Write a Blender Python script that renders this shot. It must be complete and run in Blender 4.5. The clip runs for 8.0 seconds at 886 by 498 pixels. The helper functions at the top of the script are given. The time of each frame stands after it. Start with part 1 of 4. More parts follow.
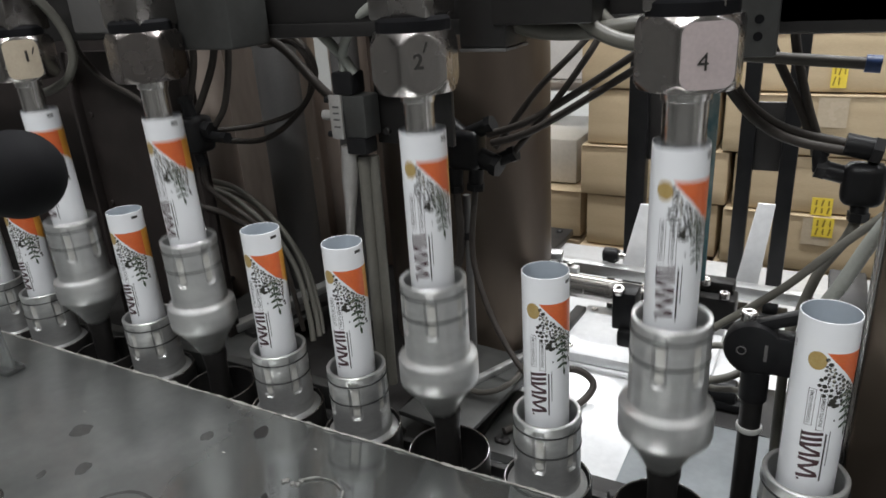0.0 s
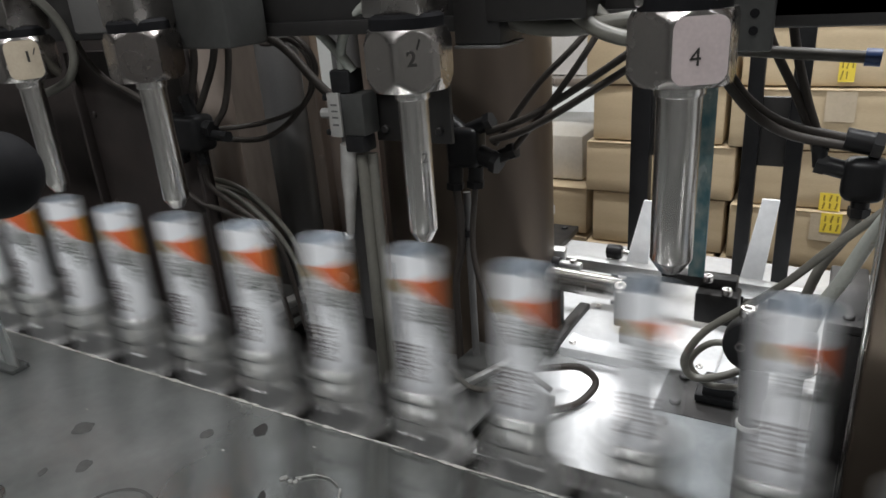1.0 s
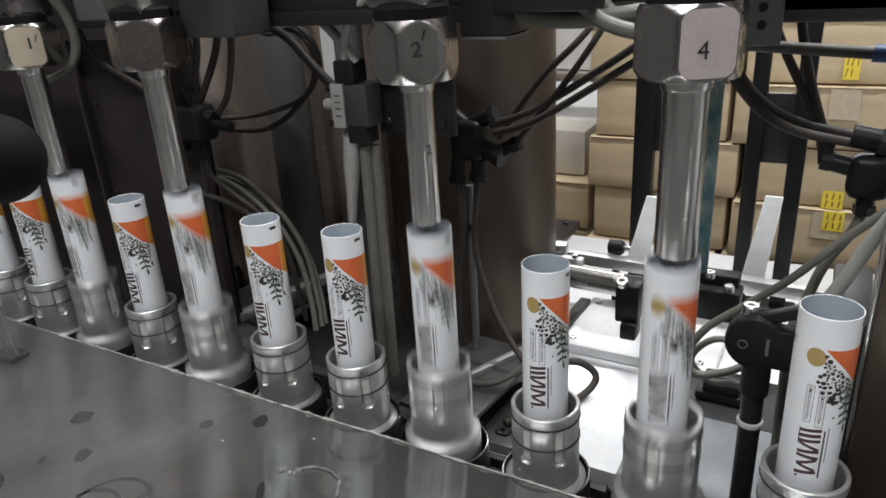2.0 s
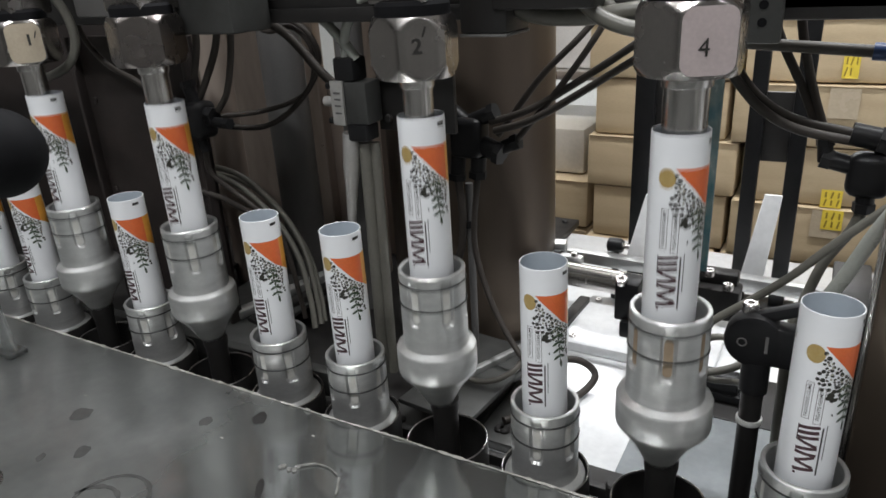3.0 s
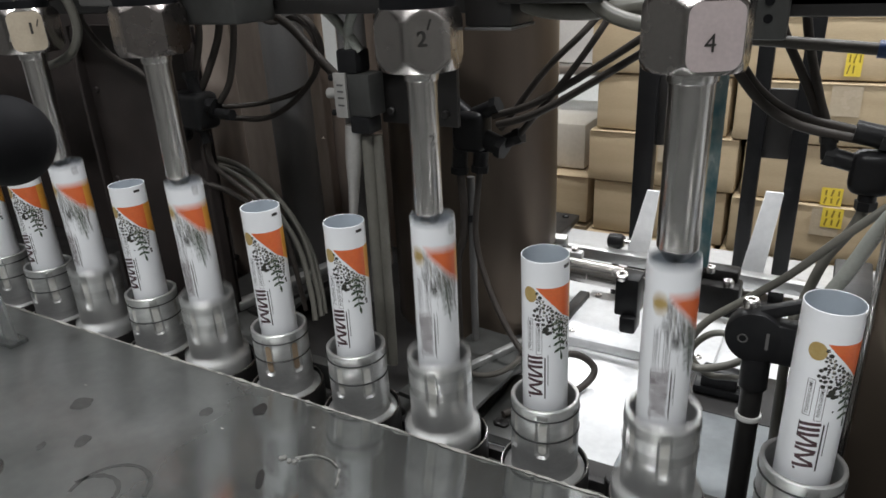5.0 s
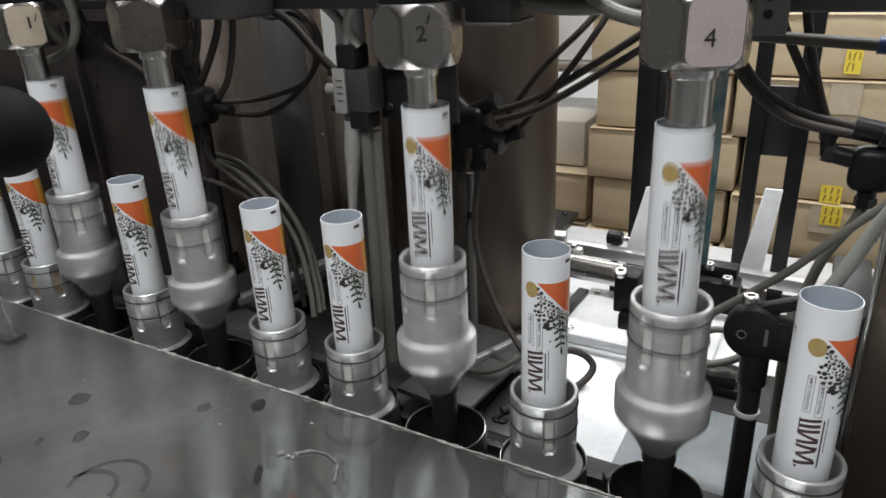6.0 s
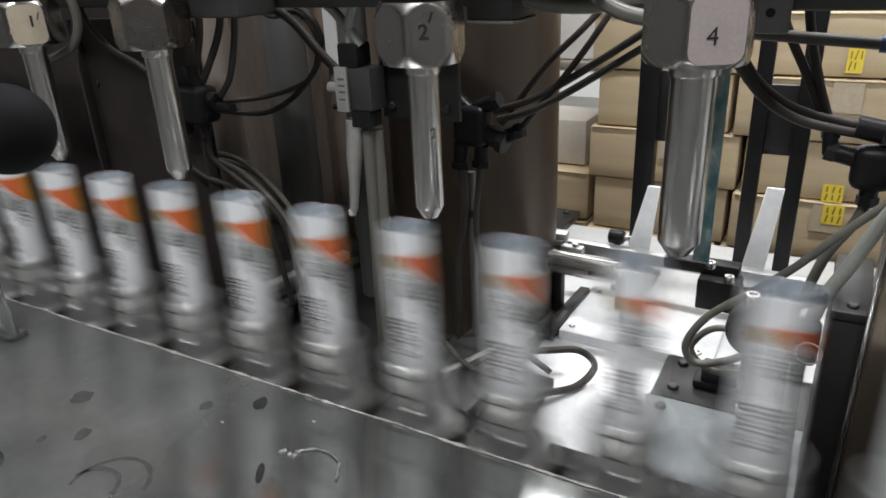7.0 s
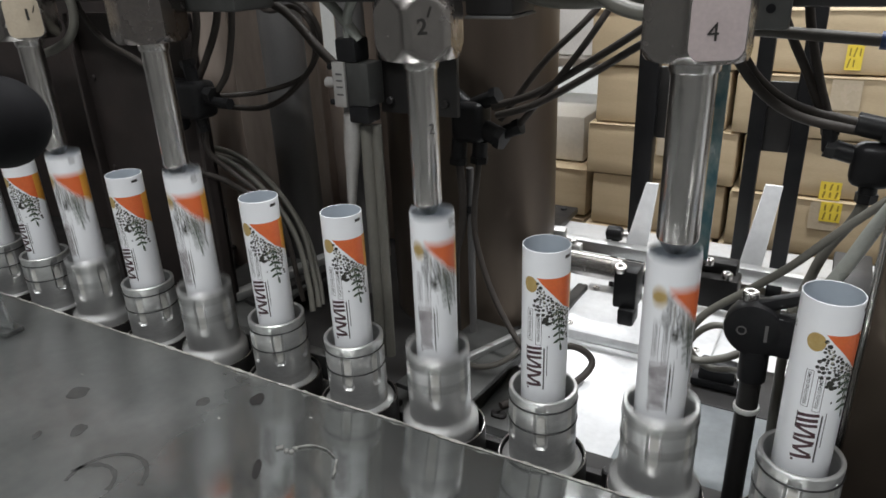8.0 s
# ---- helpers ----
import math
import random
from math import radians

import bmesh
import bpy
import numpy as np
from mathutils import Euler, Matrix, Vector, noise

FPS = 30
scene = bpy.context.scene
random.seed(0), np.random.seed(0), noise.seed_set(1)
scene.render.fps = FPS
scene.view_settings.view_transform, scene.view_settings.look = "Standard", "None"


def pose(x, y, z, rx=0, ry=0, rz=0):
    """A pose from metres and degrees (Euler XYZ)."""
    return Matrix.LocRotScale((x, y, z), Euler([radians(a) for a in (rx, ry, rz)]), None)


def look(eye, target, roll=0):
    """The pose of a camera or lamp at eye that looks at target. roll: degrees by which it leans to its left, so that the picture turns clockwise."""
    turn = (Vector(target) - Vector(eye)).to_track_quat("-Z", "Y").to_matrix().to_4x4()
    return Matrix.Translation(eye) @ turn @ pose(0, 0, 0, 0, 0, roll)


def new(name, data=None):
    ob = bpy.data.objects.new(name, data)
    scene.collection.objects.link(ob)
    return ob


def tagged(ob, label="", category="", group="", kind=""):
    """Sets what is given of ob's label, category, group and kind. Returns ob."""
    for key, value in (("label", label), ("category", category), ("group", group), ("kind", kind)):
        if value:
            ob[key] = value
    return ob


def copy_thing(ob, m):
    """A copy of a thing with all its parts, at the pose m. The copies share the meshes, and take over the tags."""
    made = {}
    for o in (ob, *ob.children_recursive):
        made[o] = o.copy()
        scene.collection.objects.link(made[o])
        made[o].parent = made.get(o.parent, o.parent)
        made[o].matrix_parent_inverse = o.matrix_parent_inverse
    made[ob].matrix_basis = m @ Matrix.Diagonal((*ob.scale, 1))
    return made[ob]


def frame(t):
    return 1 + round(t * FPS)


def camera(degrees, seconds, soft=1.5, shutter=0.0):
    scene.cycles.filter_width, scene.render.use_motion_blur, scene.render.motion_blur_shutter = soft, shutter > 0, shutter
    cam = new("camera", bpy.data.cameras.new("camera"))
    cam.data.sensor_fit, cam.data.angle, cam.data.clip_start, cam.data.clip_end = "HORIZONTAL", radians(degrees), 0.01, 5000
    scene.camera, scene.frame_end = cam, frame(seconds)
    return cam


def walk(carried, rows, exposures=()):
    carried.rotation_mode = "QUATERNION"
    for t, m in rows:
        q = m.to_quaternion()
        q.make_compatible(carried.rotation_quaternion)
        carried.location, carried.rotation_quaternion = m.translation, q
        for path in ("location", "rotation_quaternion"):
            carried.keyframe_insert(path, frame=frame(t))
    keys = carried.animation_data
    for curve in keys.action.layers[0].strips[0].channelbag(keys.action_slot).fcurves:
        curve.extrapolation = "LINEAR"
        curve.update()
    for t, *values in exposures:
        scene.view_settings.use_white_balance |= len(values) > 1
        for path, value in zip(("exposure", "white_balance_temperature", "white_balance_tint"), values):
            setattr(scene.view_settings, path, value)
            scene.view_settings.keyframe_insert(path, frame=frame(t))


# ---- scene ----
# Tube filling machine. Metres; x along the tube line, z = 0 at the rims of the resting holders.
cam = camera(64.84, 8.0, soft=1.6, shutter=1.0)
walk(cam, [
    (0.0, pose(-0.0199, -0.4406, 0.3245, 68.416, 3.456, 27.945)),
    (0.5, pose(-0.0184, -0.4385, 0.3227, 68.133, 3.346, 28.404)),
    (1.0, pose(-0.0107, -0.4342, 0.3237, 68.232, 3.998, 28.684)),
    (1.5, pose(-0.0128, -0.4334, 0.3227, 67.952, 3.579, 28.976)),
    (3.0, pose(-0.0141, -0.4344, 0.3208, 67.668, 3.219, 28.869)),
    (3.5, pose(-0.0148, -0.4347, 0.3206, 67.637, 3.214, 28.888)),
    (4.0, pose(-0.0147, -0.4360, 0.3210, 67.535, 3.076, 28.818)),
    (4.5, pose(-0.0164, -0.4362, 0.3210, 67.324, 2.782, 28.925)),
    (6.0, pose(-0.0165, -0.4361, 0.3187, 67.000, 2.466, 28.958)),
    (6.5, pose(-0.0163, -0.4366, 0.3184, 66.900, 2.385, 28.963)),
    (7.0, pose(-0.0168, -0.4368, 0.3184, 66.930, 2.458, 29.057)),
    (7.5, pose(-0.0173, -0.4371, 0.3193, 66.811, 2.300, 29.063)),
    (8.0, pose(-0.0182, -0.4354, 0.3175, 66.618, 2.217, 28.922)),
], exposures=[(0.0, 0.0), (8.0, 0.0)])

# ---- world and light ----
world = bpy.data.worlds.new("factory_air")
scene.world = world
world.use_nodes = True
world.node_tree.nodes["Background"].inputs[0].default_value = (0.75, 0.85, 1.0, 1)
world.node_tree.nodes["Background"].inputs[1].default_value = 0.12


def area_lamp(name, eye, target, sx, sy, watts, colour):
    data = bpy.data.lights.new(name, "AREA")
    data.shape, data.size, data.size_y, data.energy, data.color = "RECTANGLE", sx, sy, watts, colour
    ob = new(name, data)
    ob.matrix_world = look(eye, target)
    return ob


# lamps added under the ceiling, out of view, in front of the machine and behind it
LAMPS = [(-0.1, -1.05, 1.72, 1.15, 0.16, 28), (-1.6, -0.75, 1.72, 1.15, 0.16, 8), (-0.05, 0.50, 1.72, 1.15, 0.16, 37),
         # two wide ones added to whiten the deck reflection, one to brighten the nuts
         (-0.9, 2.74, 1.72, 2.4, 0.54, 43), (-0.9, 3.45, 1.72, 2.4, 0.46, 26), (2.9, -1.7, 1.72, 1.15, 0.16, 14)]
for lx, ly, lz, sx, sy, watts in LAMPS:
    area_lamp("added_lamp", (lx, ly, lz), (lx, ly, 0), sx, sy, watts, (0.975, 0.985, 1.0))


# ---- materials ----
def nodes_of(name):
    m = bpy.data.materials.new(name)
    m.use_nodes = True
    return m, m.node_tree.nodes, m.node_tree.links, m.node_tree.nodes["Principled BSDF"]


def surface(name, colour, rough=0.5, metal=0.0, stain=None, amount=0.35, scale=20.0, grain=300.0, bump=0.1,
            stretch=(1, 1, 1), rough_var=0.15, vary=0.0, transmission=0.0, coat=0.0, fleck=0.06, spec=0.5):
    """A surface with coarse stains, fine grain, relief and uneven gloss."""
    m, n, l, b = nodes_of(name)
    tc = n.new("ShaderNodeTexCoord")
    mp = n.new("ShaderNodeMapping")
    mp.inputs["Scale"].default_value = stretch
    l.new(tc.outputs["Object"], mp.inputs["Vector"])
    big, small = n.new("ShaderNodeTexNoise"), n.new("ShaderNodeTexNoise")
    big.inputs["Scale"].default_value, big.inputs["Detail"].default_value = scale, 5
    small.inputs["Scale"].default_value, small.inputs["Detail"].default_value = grain, 3
    for t in (big, small):
        l.new(mp.outputs[0], t.inputs["Vector"])
    ramp = n.new("ShaderNodeValToRGB")
    ramp.color_ramp.elements[0].position, ramp.color_ramp.elements[1].position = 0.38, 0.68
    l.new(big.outputs[0], ramp.inputs[0])
    mix = n.new("ShaderNodeMix")
    mix.data_type = "RGBA"
    stain = stain or tuple(c * 0.55 for c in colour)
    mix.inputs["A"].default_value, mix.inputs["B"].default_value = (*colour, 1), (*stain, 1)
    mul = n.new("ShaderNodeMath")
    mul.operation = "MULTIPLY"
    mul.inputs[1].default_value = amount
    l.new(ramp.outputs[0], mul.inputs[0])
    l.new(mul.outputs[0], mix.inputs["Factor"])
    out = mix.outputs["Result"]
    hue = n.new("ShaderNodeHueSaturation")
    add = n.new("ShaderNodeMapRange")
    add.inputs["To Min"].default_value, add.inputs["To Max"].default_value = 1 - 2 * fleck, 1 + 2 * fleck
    l.new(small.outputs[0], add.inputs[0])
    l.new(add.outputs[0], hue.inputs["Value"])
    l.new(out, hue.inputs["Color"])
    out = hue.outputs[0]
    if vary:
        info, hv, mr = n.new("ShaderNodeObjectInfo"), n.new("ShaderNodeHueSaturation"), n.new("ShaderNodeMapRange")
        mr.inputs["To Min"].default_value, mr.inputs["To Max"].default_value = 1 - vary, 1 + vary
        l.new(info.outputs["Random"], mr.inputs[0])
        l.new(mr.outputs[0], hv.inputs["Value"])
        l.new(out, hv.inputs["Color"])
        out = hv.outputs[0]
    l.new(out, b.inputs["Base Color"])
    rr = n.new("ShaderNodeMapRange")
    rr.inputs["To Min"].default_value = max(0.02, rough - rough_var)
    rr.inputs["To Max"].default_value = min(1.0, rough + rough_var)
    l.new(big.outputs[0], rr.inputs[0])
    l.new(rr.outputs[0], b.inputs["Roughness"])
    bp = n.new("ShaderNodeBump")
    bp.inputs["Strength"].default_value, bp.inputs["Distance"].default_value = bump, 0.0006
    l.new(small.outputs[0], bp.inputs["Height"])
    l.new(bp.outputs[0], b.inputs["Normal"])
    b.inputs["Metallic"].default_value = metal
    b.inputs["Transmission Weight"].default_value = transmission
    b.inputs["Coat Weight"].default_value = coat
    b.inputs["Specular IOR Level"].default_value = spec
    return m


STEEL = surface("brushed_steel", (0.62, 0.60, 0.58), 0.28, 1.0, (0.4, 0.37, 0.35), 0.4, 14, 260, 0.08, (1, 1, 0.15))
NUT = surface("satin_nut_steel", (0.44, 0.415, 0.40), 0.25, 1.0, (0.42, 0.39, 0.37), 0.4, 60, 500, 0.06)
# darker copy of NUT for the nut without a figure
NUT_DARK = surface("dark_nut_steel", (0.27, 0.245, 0.235), 0.28, 1.0, (0.22, 0.195, 0.185), 0.5, 60, 500, 0.06)
NOZZLE = surface("polished_nozzle_steel", (0.64, 0.62, 0.60), 0.25, 1.0, (0.5, 0.47, 0.45), 0.3, 40, 500, 0.04, (1, 1, 0.1), 0.07)
PLATE = surface("worn_plate_steel", (0.36, 0.37, 0.362), 0.17, 0.85, (0.26, 0.272, 0.262), 0.8, 11, 90, 0.05, (1, 1, 1), 0.13)


def scuffed_along_x(material, x0, x1, dull, bright):
    """Roughness that falls from a scuffed end to a hand-polished end, broken up by blotches."""
    n, l, b = material.node_tree.nodes, material.node_tree.links, material.node_tree.nodes["Principled BSDF"]
    tc, sep, run, blotch, mul = (n.new("ShaderNode" + k) for k in ("TexCoord", "SeparateXYZ", "MapRange", "TexNoise", "Math"))
    l.new(tc.outputs["Object"], sep.inputs[0])
    l.new(tc.outputs["Object"], blotch.inputs["Vector"])
    blotch.inputs["Scale"].default_value, blotch.inputs["Detail"].default_value = 16, 6
    run.interpolation_type = "SMOOTHSTEP"
    for key, value in (("From Min", x0), ("From Max", x1), ("To Min", dull), ("To Max", bright)):
        run.inputs[key].default_value = value
    l.new(sep.outputs[0], run.inputs[0])
    gain = n.new("ShaderNodeMapRange")
    gain.inputs["To Min"].default_value, gain.inputs["To Max"].default_value = 0.5, 1.5
    l.new(blotch.outputs[0], gain.inputs[0])
    mul.operation = "MULTIPLY"
    l.new(run.outputs[0], mul.inputs[0])
    l.new(gain.outputs[0], mul.inputs[1])
    l.new(mul.outputs[0], b.inputs["Roughness"])


scuffed_along_x(PLATE, -0.50, -0.33, 0.34, 0.10)
# steel tinted brown: the reflected dark-brown room is put into its colour
COLUMN = surface("brown_tinted_steel", (0.158, 0.126, 0.099), 0.36, 0.75, (0.088, 0.068, 0.055), 0.85, 15, 120, 0.06, (1, 1, 0.18))
PANEL = surface("brown_stained_panel", (0.47, 0.395, 0.34), 0.40, 0.35, (0.19, 0.15, 0.12), 0.7, 7, 120, 0.06, (1, 1, 0.25))
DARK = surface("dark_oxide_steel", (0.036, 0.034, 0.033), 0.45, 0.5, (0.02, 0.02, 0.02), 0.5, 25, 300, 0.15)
DUSK = surface("dark_brown_paint", (0.046, 0.037, 0.034), 0.5, 0.2, (0.028, 0.023, 0.022), 0.7, 14, 200, 0.1)
BLACK = surface("black_plastic", (0.012, 0.012, 0.013), 0.38, 0.0, (0.02, 0.02, 0.02), 0.4, 60, 400, 0.08, spec=0.2)
RUBBER = surface("black_rubber", (0.008, 0.008, 0.009), 0.7, 0.0, (0.012, 0.012, 0.013), 0.4, 60, 400, 0.1, spec=0.08)
ALU = surface("turned_aluminium", (0.63, 0.635, 0.625), 0.40, 0.78, (0.43, 0.43, 0.43), 0.5, 50, 500, 0.08, (1, 1, 3), 0.12, vary=0.08)
SLOT = surface("pale_nylon", (0.60, 0.60, 0.57), 0.5, 0.0, (0.42, 0.40, 0.36), 0.5, 90, 500, 0.05, vary=0.1)
WIRE = surface("spring_wire", (0.09, 0.09, 0.09), 0.4, 0.8, None, 0.3, 60, 500, 0.05)
TUBE = surface("white_laminate", (0.89, 0.90, 0.92), 0.30, 0.0, (0.79, 0.81, 0.85), 0.3, 30, 300, 0.01, rough_var=0.06, vary=0.02, fleck=0.006)
# bluish lining, with the shade inside the tube put into its colour
TUBE_IN = surface("dimmed_bluish_lining", (0.41, 0.455, 0.50), 0.45, 0.0, (0.42, 0.48, 0.54), 0.3, 30, 300, 0.01, rough_var=0.06, fleck=0.01)
ORANGE = surface("orange_print", (0.70, 0.135, 0.04), 0.35, 0.0, (0.74, 0.19, 0.05), 0.5, 120, 600, 0.02)
AMBER = surface("amber_print", (0.74, 0.34, 0.05), 0.35, 0.0, (0.60, 0.28, 0.05), 0.5, 120, 600, 0.02)
GOLD = surface("gold_print", (0.42, 0.29, 0.10), 0.4, 0.0, (0.50, 0.38, 0.16), 0.6, 250, 900, 0.02)
INK = surface("dark_ink", (0.028, 0.026, 0.024), 0.4, 0.0, None, 0.2, 120, 600, 0.02)
BROWN_INK = surface("maroon_ink", (0.055, 0.022, 0.028), 0.4, 0.0, None, 0.2, 120, 600, 0.02)
LEAF = surface("green_print", (0.032, 0.058, 0.030), 0.4, 0.0, (0.05, 0.075, 0.035), 0.5, 200, 600, 0.02)
BERRY = surface("berry_print", (0.022, 0.021, 0.018), 0.4, 0.0, (0.06, 0.058, 0.04), 0.4, 300, 900, 0.02)
HOSE = surface("grey_polyurethane_hose", (0.145, 0.14, 0.12), 0.38, 0.0, (0.10, 0.097, 0.084), 0.4, 30, 300, 0.03)
HOSE_PALE = surface("pale_polyurethane_hose", (0.30, 0.31, 0.28), 0.3, 0.0, (0.26, 0.27, 0.24), 0.4, 30, 300, 0.03)
CABLE = surface("dark_grey_cable", (0.050, 0.043, 0.038), 0.5, 0.0, None, 0.3, 40, 300, 0.05, spec=0.25)
PIPE = surface("brown_grey_pipe", (0.085, 0.078, 0.068), 0.45, 0.0, (0.06, 0.055, 0.048), 0.4, 40, 300, 0.05, spec=0.3)
CARD = surface("brown_cardboard", (0.51, 0.405, 0.262), 0.75, 0.0, (0.42, 0.325, 0.205), 0.5, 7, 140, 0.12, (1, 1, 6), 0.08, vary=0.07)
PALE_CARD = surface("pale_wrapped_card", (0.62, 0.585, 0.52), 0.35, 0.0, (0.50, 0.46, 0.39), 0.5, 9, 140, 0.08)
CARD_TAPE = surface("clear_packing_tape", (0.50, 0.42, 0.31), 0.25, 0.0, None, 0.2, 20, 200, 0.03)
YELLOW = surface("yellow_label_paper", (0.80, 0.62, 0.07), 0.5, 0.0, (0.7, 0.5, 0.05), 0.3, 60, 300, 0.04)
PAPER = surface("white_label_paper", (0.72, 0.71, 0.69), 0.6, 0.0, (0.62, 0.6, 0.57), 0.3, 60, 300, 0.04)
DECK = surface("polished_white_deck", (0.88, 0.89, 0.90), 0.22, 0.12, (0.62, 0.63, 0.64), 0.4, 12, 120, 0.04, rough_var=0.1)
GREY = surface("grey_valve_body", (0.13, 0.127, 0.124), 0.45, 0.2, (0.13, 0.125, 0.12), 0.4, 50, 400, 0.06)
SILVER = surface("silver_label_plate", (0.50, 0.49, 0.47), 0.4, 0.5, (0.38, 0.37, 0.35), 0.4, 60, 400, 0.05)
TEAL = surface("green_tinted_strip", (0.055, 0.135, 0.15), 0.25, 0.1, (0.26, 0.29, 0.27), 0.9, 70, 300, 0.05, (1, 1, 0.6))
FACE_PATCH = {1: surface("pale_pink_patch", (0.47, 0.40, 0.395), 0.5, 0.0, (0.38, 0.32, 0.315), 0.5, 60, 400, 0.05),
              8: surface("cream_patch", (0.42, 0.36, 0.275), 0.5, 0.0, (0.35, 0.29, 0.215), 0.5, 60, 400, 0.05)}
OLIVE = surface("olive_tape_print", (0.30, 0.21, 0.03), 0.5, 0.0, None, 0.3, 60, 300, 0.03)
TAN = surface("tan_nylon", (0.36, 0.27, 0.18), 0.5, 0.0, (0.22, 0.16, 0.11), 0.6, 90, 500, 0.05)
FLECK = surface("pale_fleck_print", (0.46, 0.44, 0.37), 0.4, 0.0, (0.30, 0.28, 0.20), 0.5, 200, 600, 0.02)
DARK_GREY = surface("dark_grey_sheet", (0.075, 0.076, 0.073), 0.48, 0.4, (0.035, 0.035, 0.033), 0.7, 18, 200, 0.1)
DULL = surface("dull_grey_sheet", (0.27, 0.292, 0.305), 0.40, 0.3, (0.16, 0.172, 0.18), 0.7, 16, 160, 0.08)
WALL = surface("painted_wall", (0.48, 0.47, 0.45), 0.8, 0.0, (0.6, 0.6, 0.58), 0.4, 2, 80, 0.1)
WHITE_WALL = surface("white_painted_wall", (0.78, 0.78, 0.76), 0.8, 0.0, (0.7, 0.7, 0.68), 0.4, 2, 80, 0.1)
DIM_WALL = surface("grey_painted_wall", (0.27, 0.27, 0.26), 0.8, 0.0, (0.20, 0.20, 0.19), 0.4, 2, 80, 0.1)
FLOOR = surface("epoxy_floor", (0.30, 0.31, 0.31), 0.5, 0.0, (0.22, 0.22, 0.22), 0.5, 3, 80, 0.1)
GEL = surface("wet_gel_film", (0.16, 0.16, 0.15), 0.07, 0.0, (0.34, 0.33, 0.31), 0.5, 150, 500, 0.2)
CREAM = surface("residue_film", (0.46, 0.45, 0.42), 0.45, 0.0, (0.30, 0.29, 0.26), 0.8, 90, 500, 0.3)
WHITE_TIE = surface("white_nylon_tie", (0.62, 0.62, 0.60), 0.5, 0.0, None, 0.2, 60, 300, 0.03)
CLEAR = surface("scratched_clear_acrylic", (0.85, 0.88, 0.87), 0.15, 0.0, (0.75, 0.78, 0.77), 0.4, 30, 200, 0.05, transmission=0.92, rough_var=0.1)
BLUE = surface("blue_release_ring", (0.03, 0.06, 0.16), 0.4, 0.0, None, 0.2, 60, 300, 0.03)
OIL = surface("oil_film", (0.055, 0.055, 0.053), 0.4, 0.2, (0.09, 0.09, 0.087), 0.7, 160, 500, 0.05)
TUBE_LIGHT, _n, _l, _b = nodes_of("lamp_diffuser")
_b.inputs["Emission Color"].default_value = (0.93, 0.97, 1.0, 1)
_b.inputs["Emission Strength"].default_value = 2.0


# ---- shapes ----
def link(name, bm, material, parent=None, label="", m=None, sharp=35):
    me = bpy.data.meshes.new(name)
    bm.normal_update()
    bm.to_mesh(me)
    bm.free()
    me.materials.append(material)
    if len(me.polygons):
        me.polygons.foreach_set("use_smooth", [True] * len(me.polygons))
        me.set_sharp_from_angle(angle=radians(sharp))
    ob = new(name, me)
    if parent:
        ob.parent = parent
    if m:
        ob.matrix_basis = m
    if label:
        tagged(ob, label)
    return ob


def part(name, bm, material, parent, label="", m=None, sharp=35):
    return link(name, bm, material, parent, label, m, sharp)


def thing(name, m, label, category, group="", kind=""):
    ob = new(name)
    ob.empty_display_size = 0.01
    ob.matrix_basis = m
    return tagged(ob, label, category, group, kind)


def lathe(profile, seg=40, bm=None, at=(0, 0, 0), closed=False):
    """Turns (radius, z) pairs round the z axis."""
    bm = bm or bmesh.new()
    rings = []
    for r, z in profile:
        rings.append([bm.verts.new((at[0] + r * math.cos(2 * math.pi * k / seg), at[1] + r * math.sin(2 * math.pi * k / seg), at[2] + z))
                      for k in range(seg)])
    pairs = list(zip(rings, rings[1:])) + ([(rings[-1], rings[0])] if closed else [])
    for a, b in pairs:
        for k in range(seg):
            bm.faces.new((a[k], a[(k + 1) % seg], b[(k + 1) % seg], b[k]))
    if not closed:
        bm.faces.new(rings[0][::-1])
        bm.faces.new(rings[-1])
    bmesh.ops.recalc_face_normals(bm, faces=bm.faces)
    return bm


def block(size, at=(0, 0, 0), bevel=0.001, bm=None, turn=None, seg=2):
    """A box with rounded edges, added to bm."""
    piece = bmesh.new()
    bmesh.ops.create_cube(piece, size=1)
    bmesh.ops.scale(piece, vec=size, verts=piece.verts)
    if bevel:
        bmesh.ops.bevel(piece, geom=piece.edges[:], offset=min(bevel, min(size) * 0.45), segments=seg, affect="EDGES", profile=0.5)
    if turn:
        bmesh.ops.transform(piece, matrix=turn, verts=piece.verts)
    bmesh.ops.translate(piece, vec=at, verts=piece.verts)
    if bm is None:
        return piece
    return merge(bm, piece)


def merge(bm, piece):
    me = bpy.data.meshes.new("tmp")
    piece.to_mesh(me)
    piece.free()
    bm.from_mesh(me)
    bpy.data.meshes.remove(me)
    return bm


def smooth_path(points, steps=8):
    pts = [Vector(p) for p in points]
    pts = [2 * pts[0] - pts[1]] + pts + [2 * pts[-1] - pts[-2]]
    out = []
    for a, b, c, d in zip(pts, pts[1:], pts[2:], pts[3:]):
        for k in range(steps):
            t = k / steps
            out.append(0.5 * ((2 * b) + (c - a) * t + (2 * a - 5 * b + 4 * c - d) * t * t + (3 * b - a - 3 * c + d) * t ** 3))
    return out + [pts[-2]]


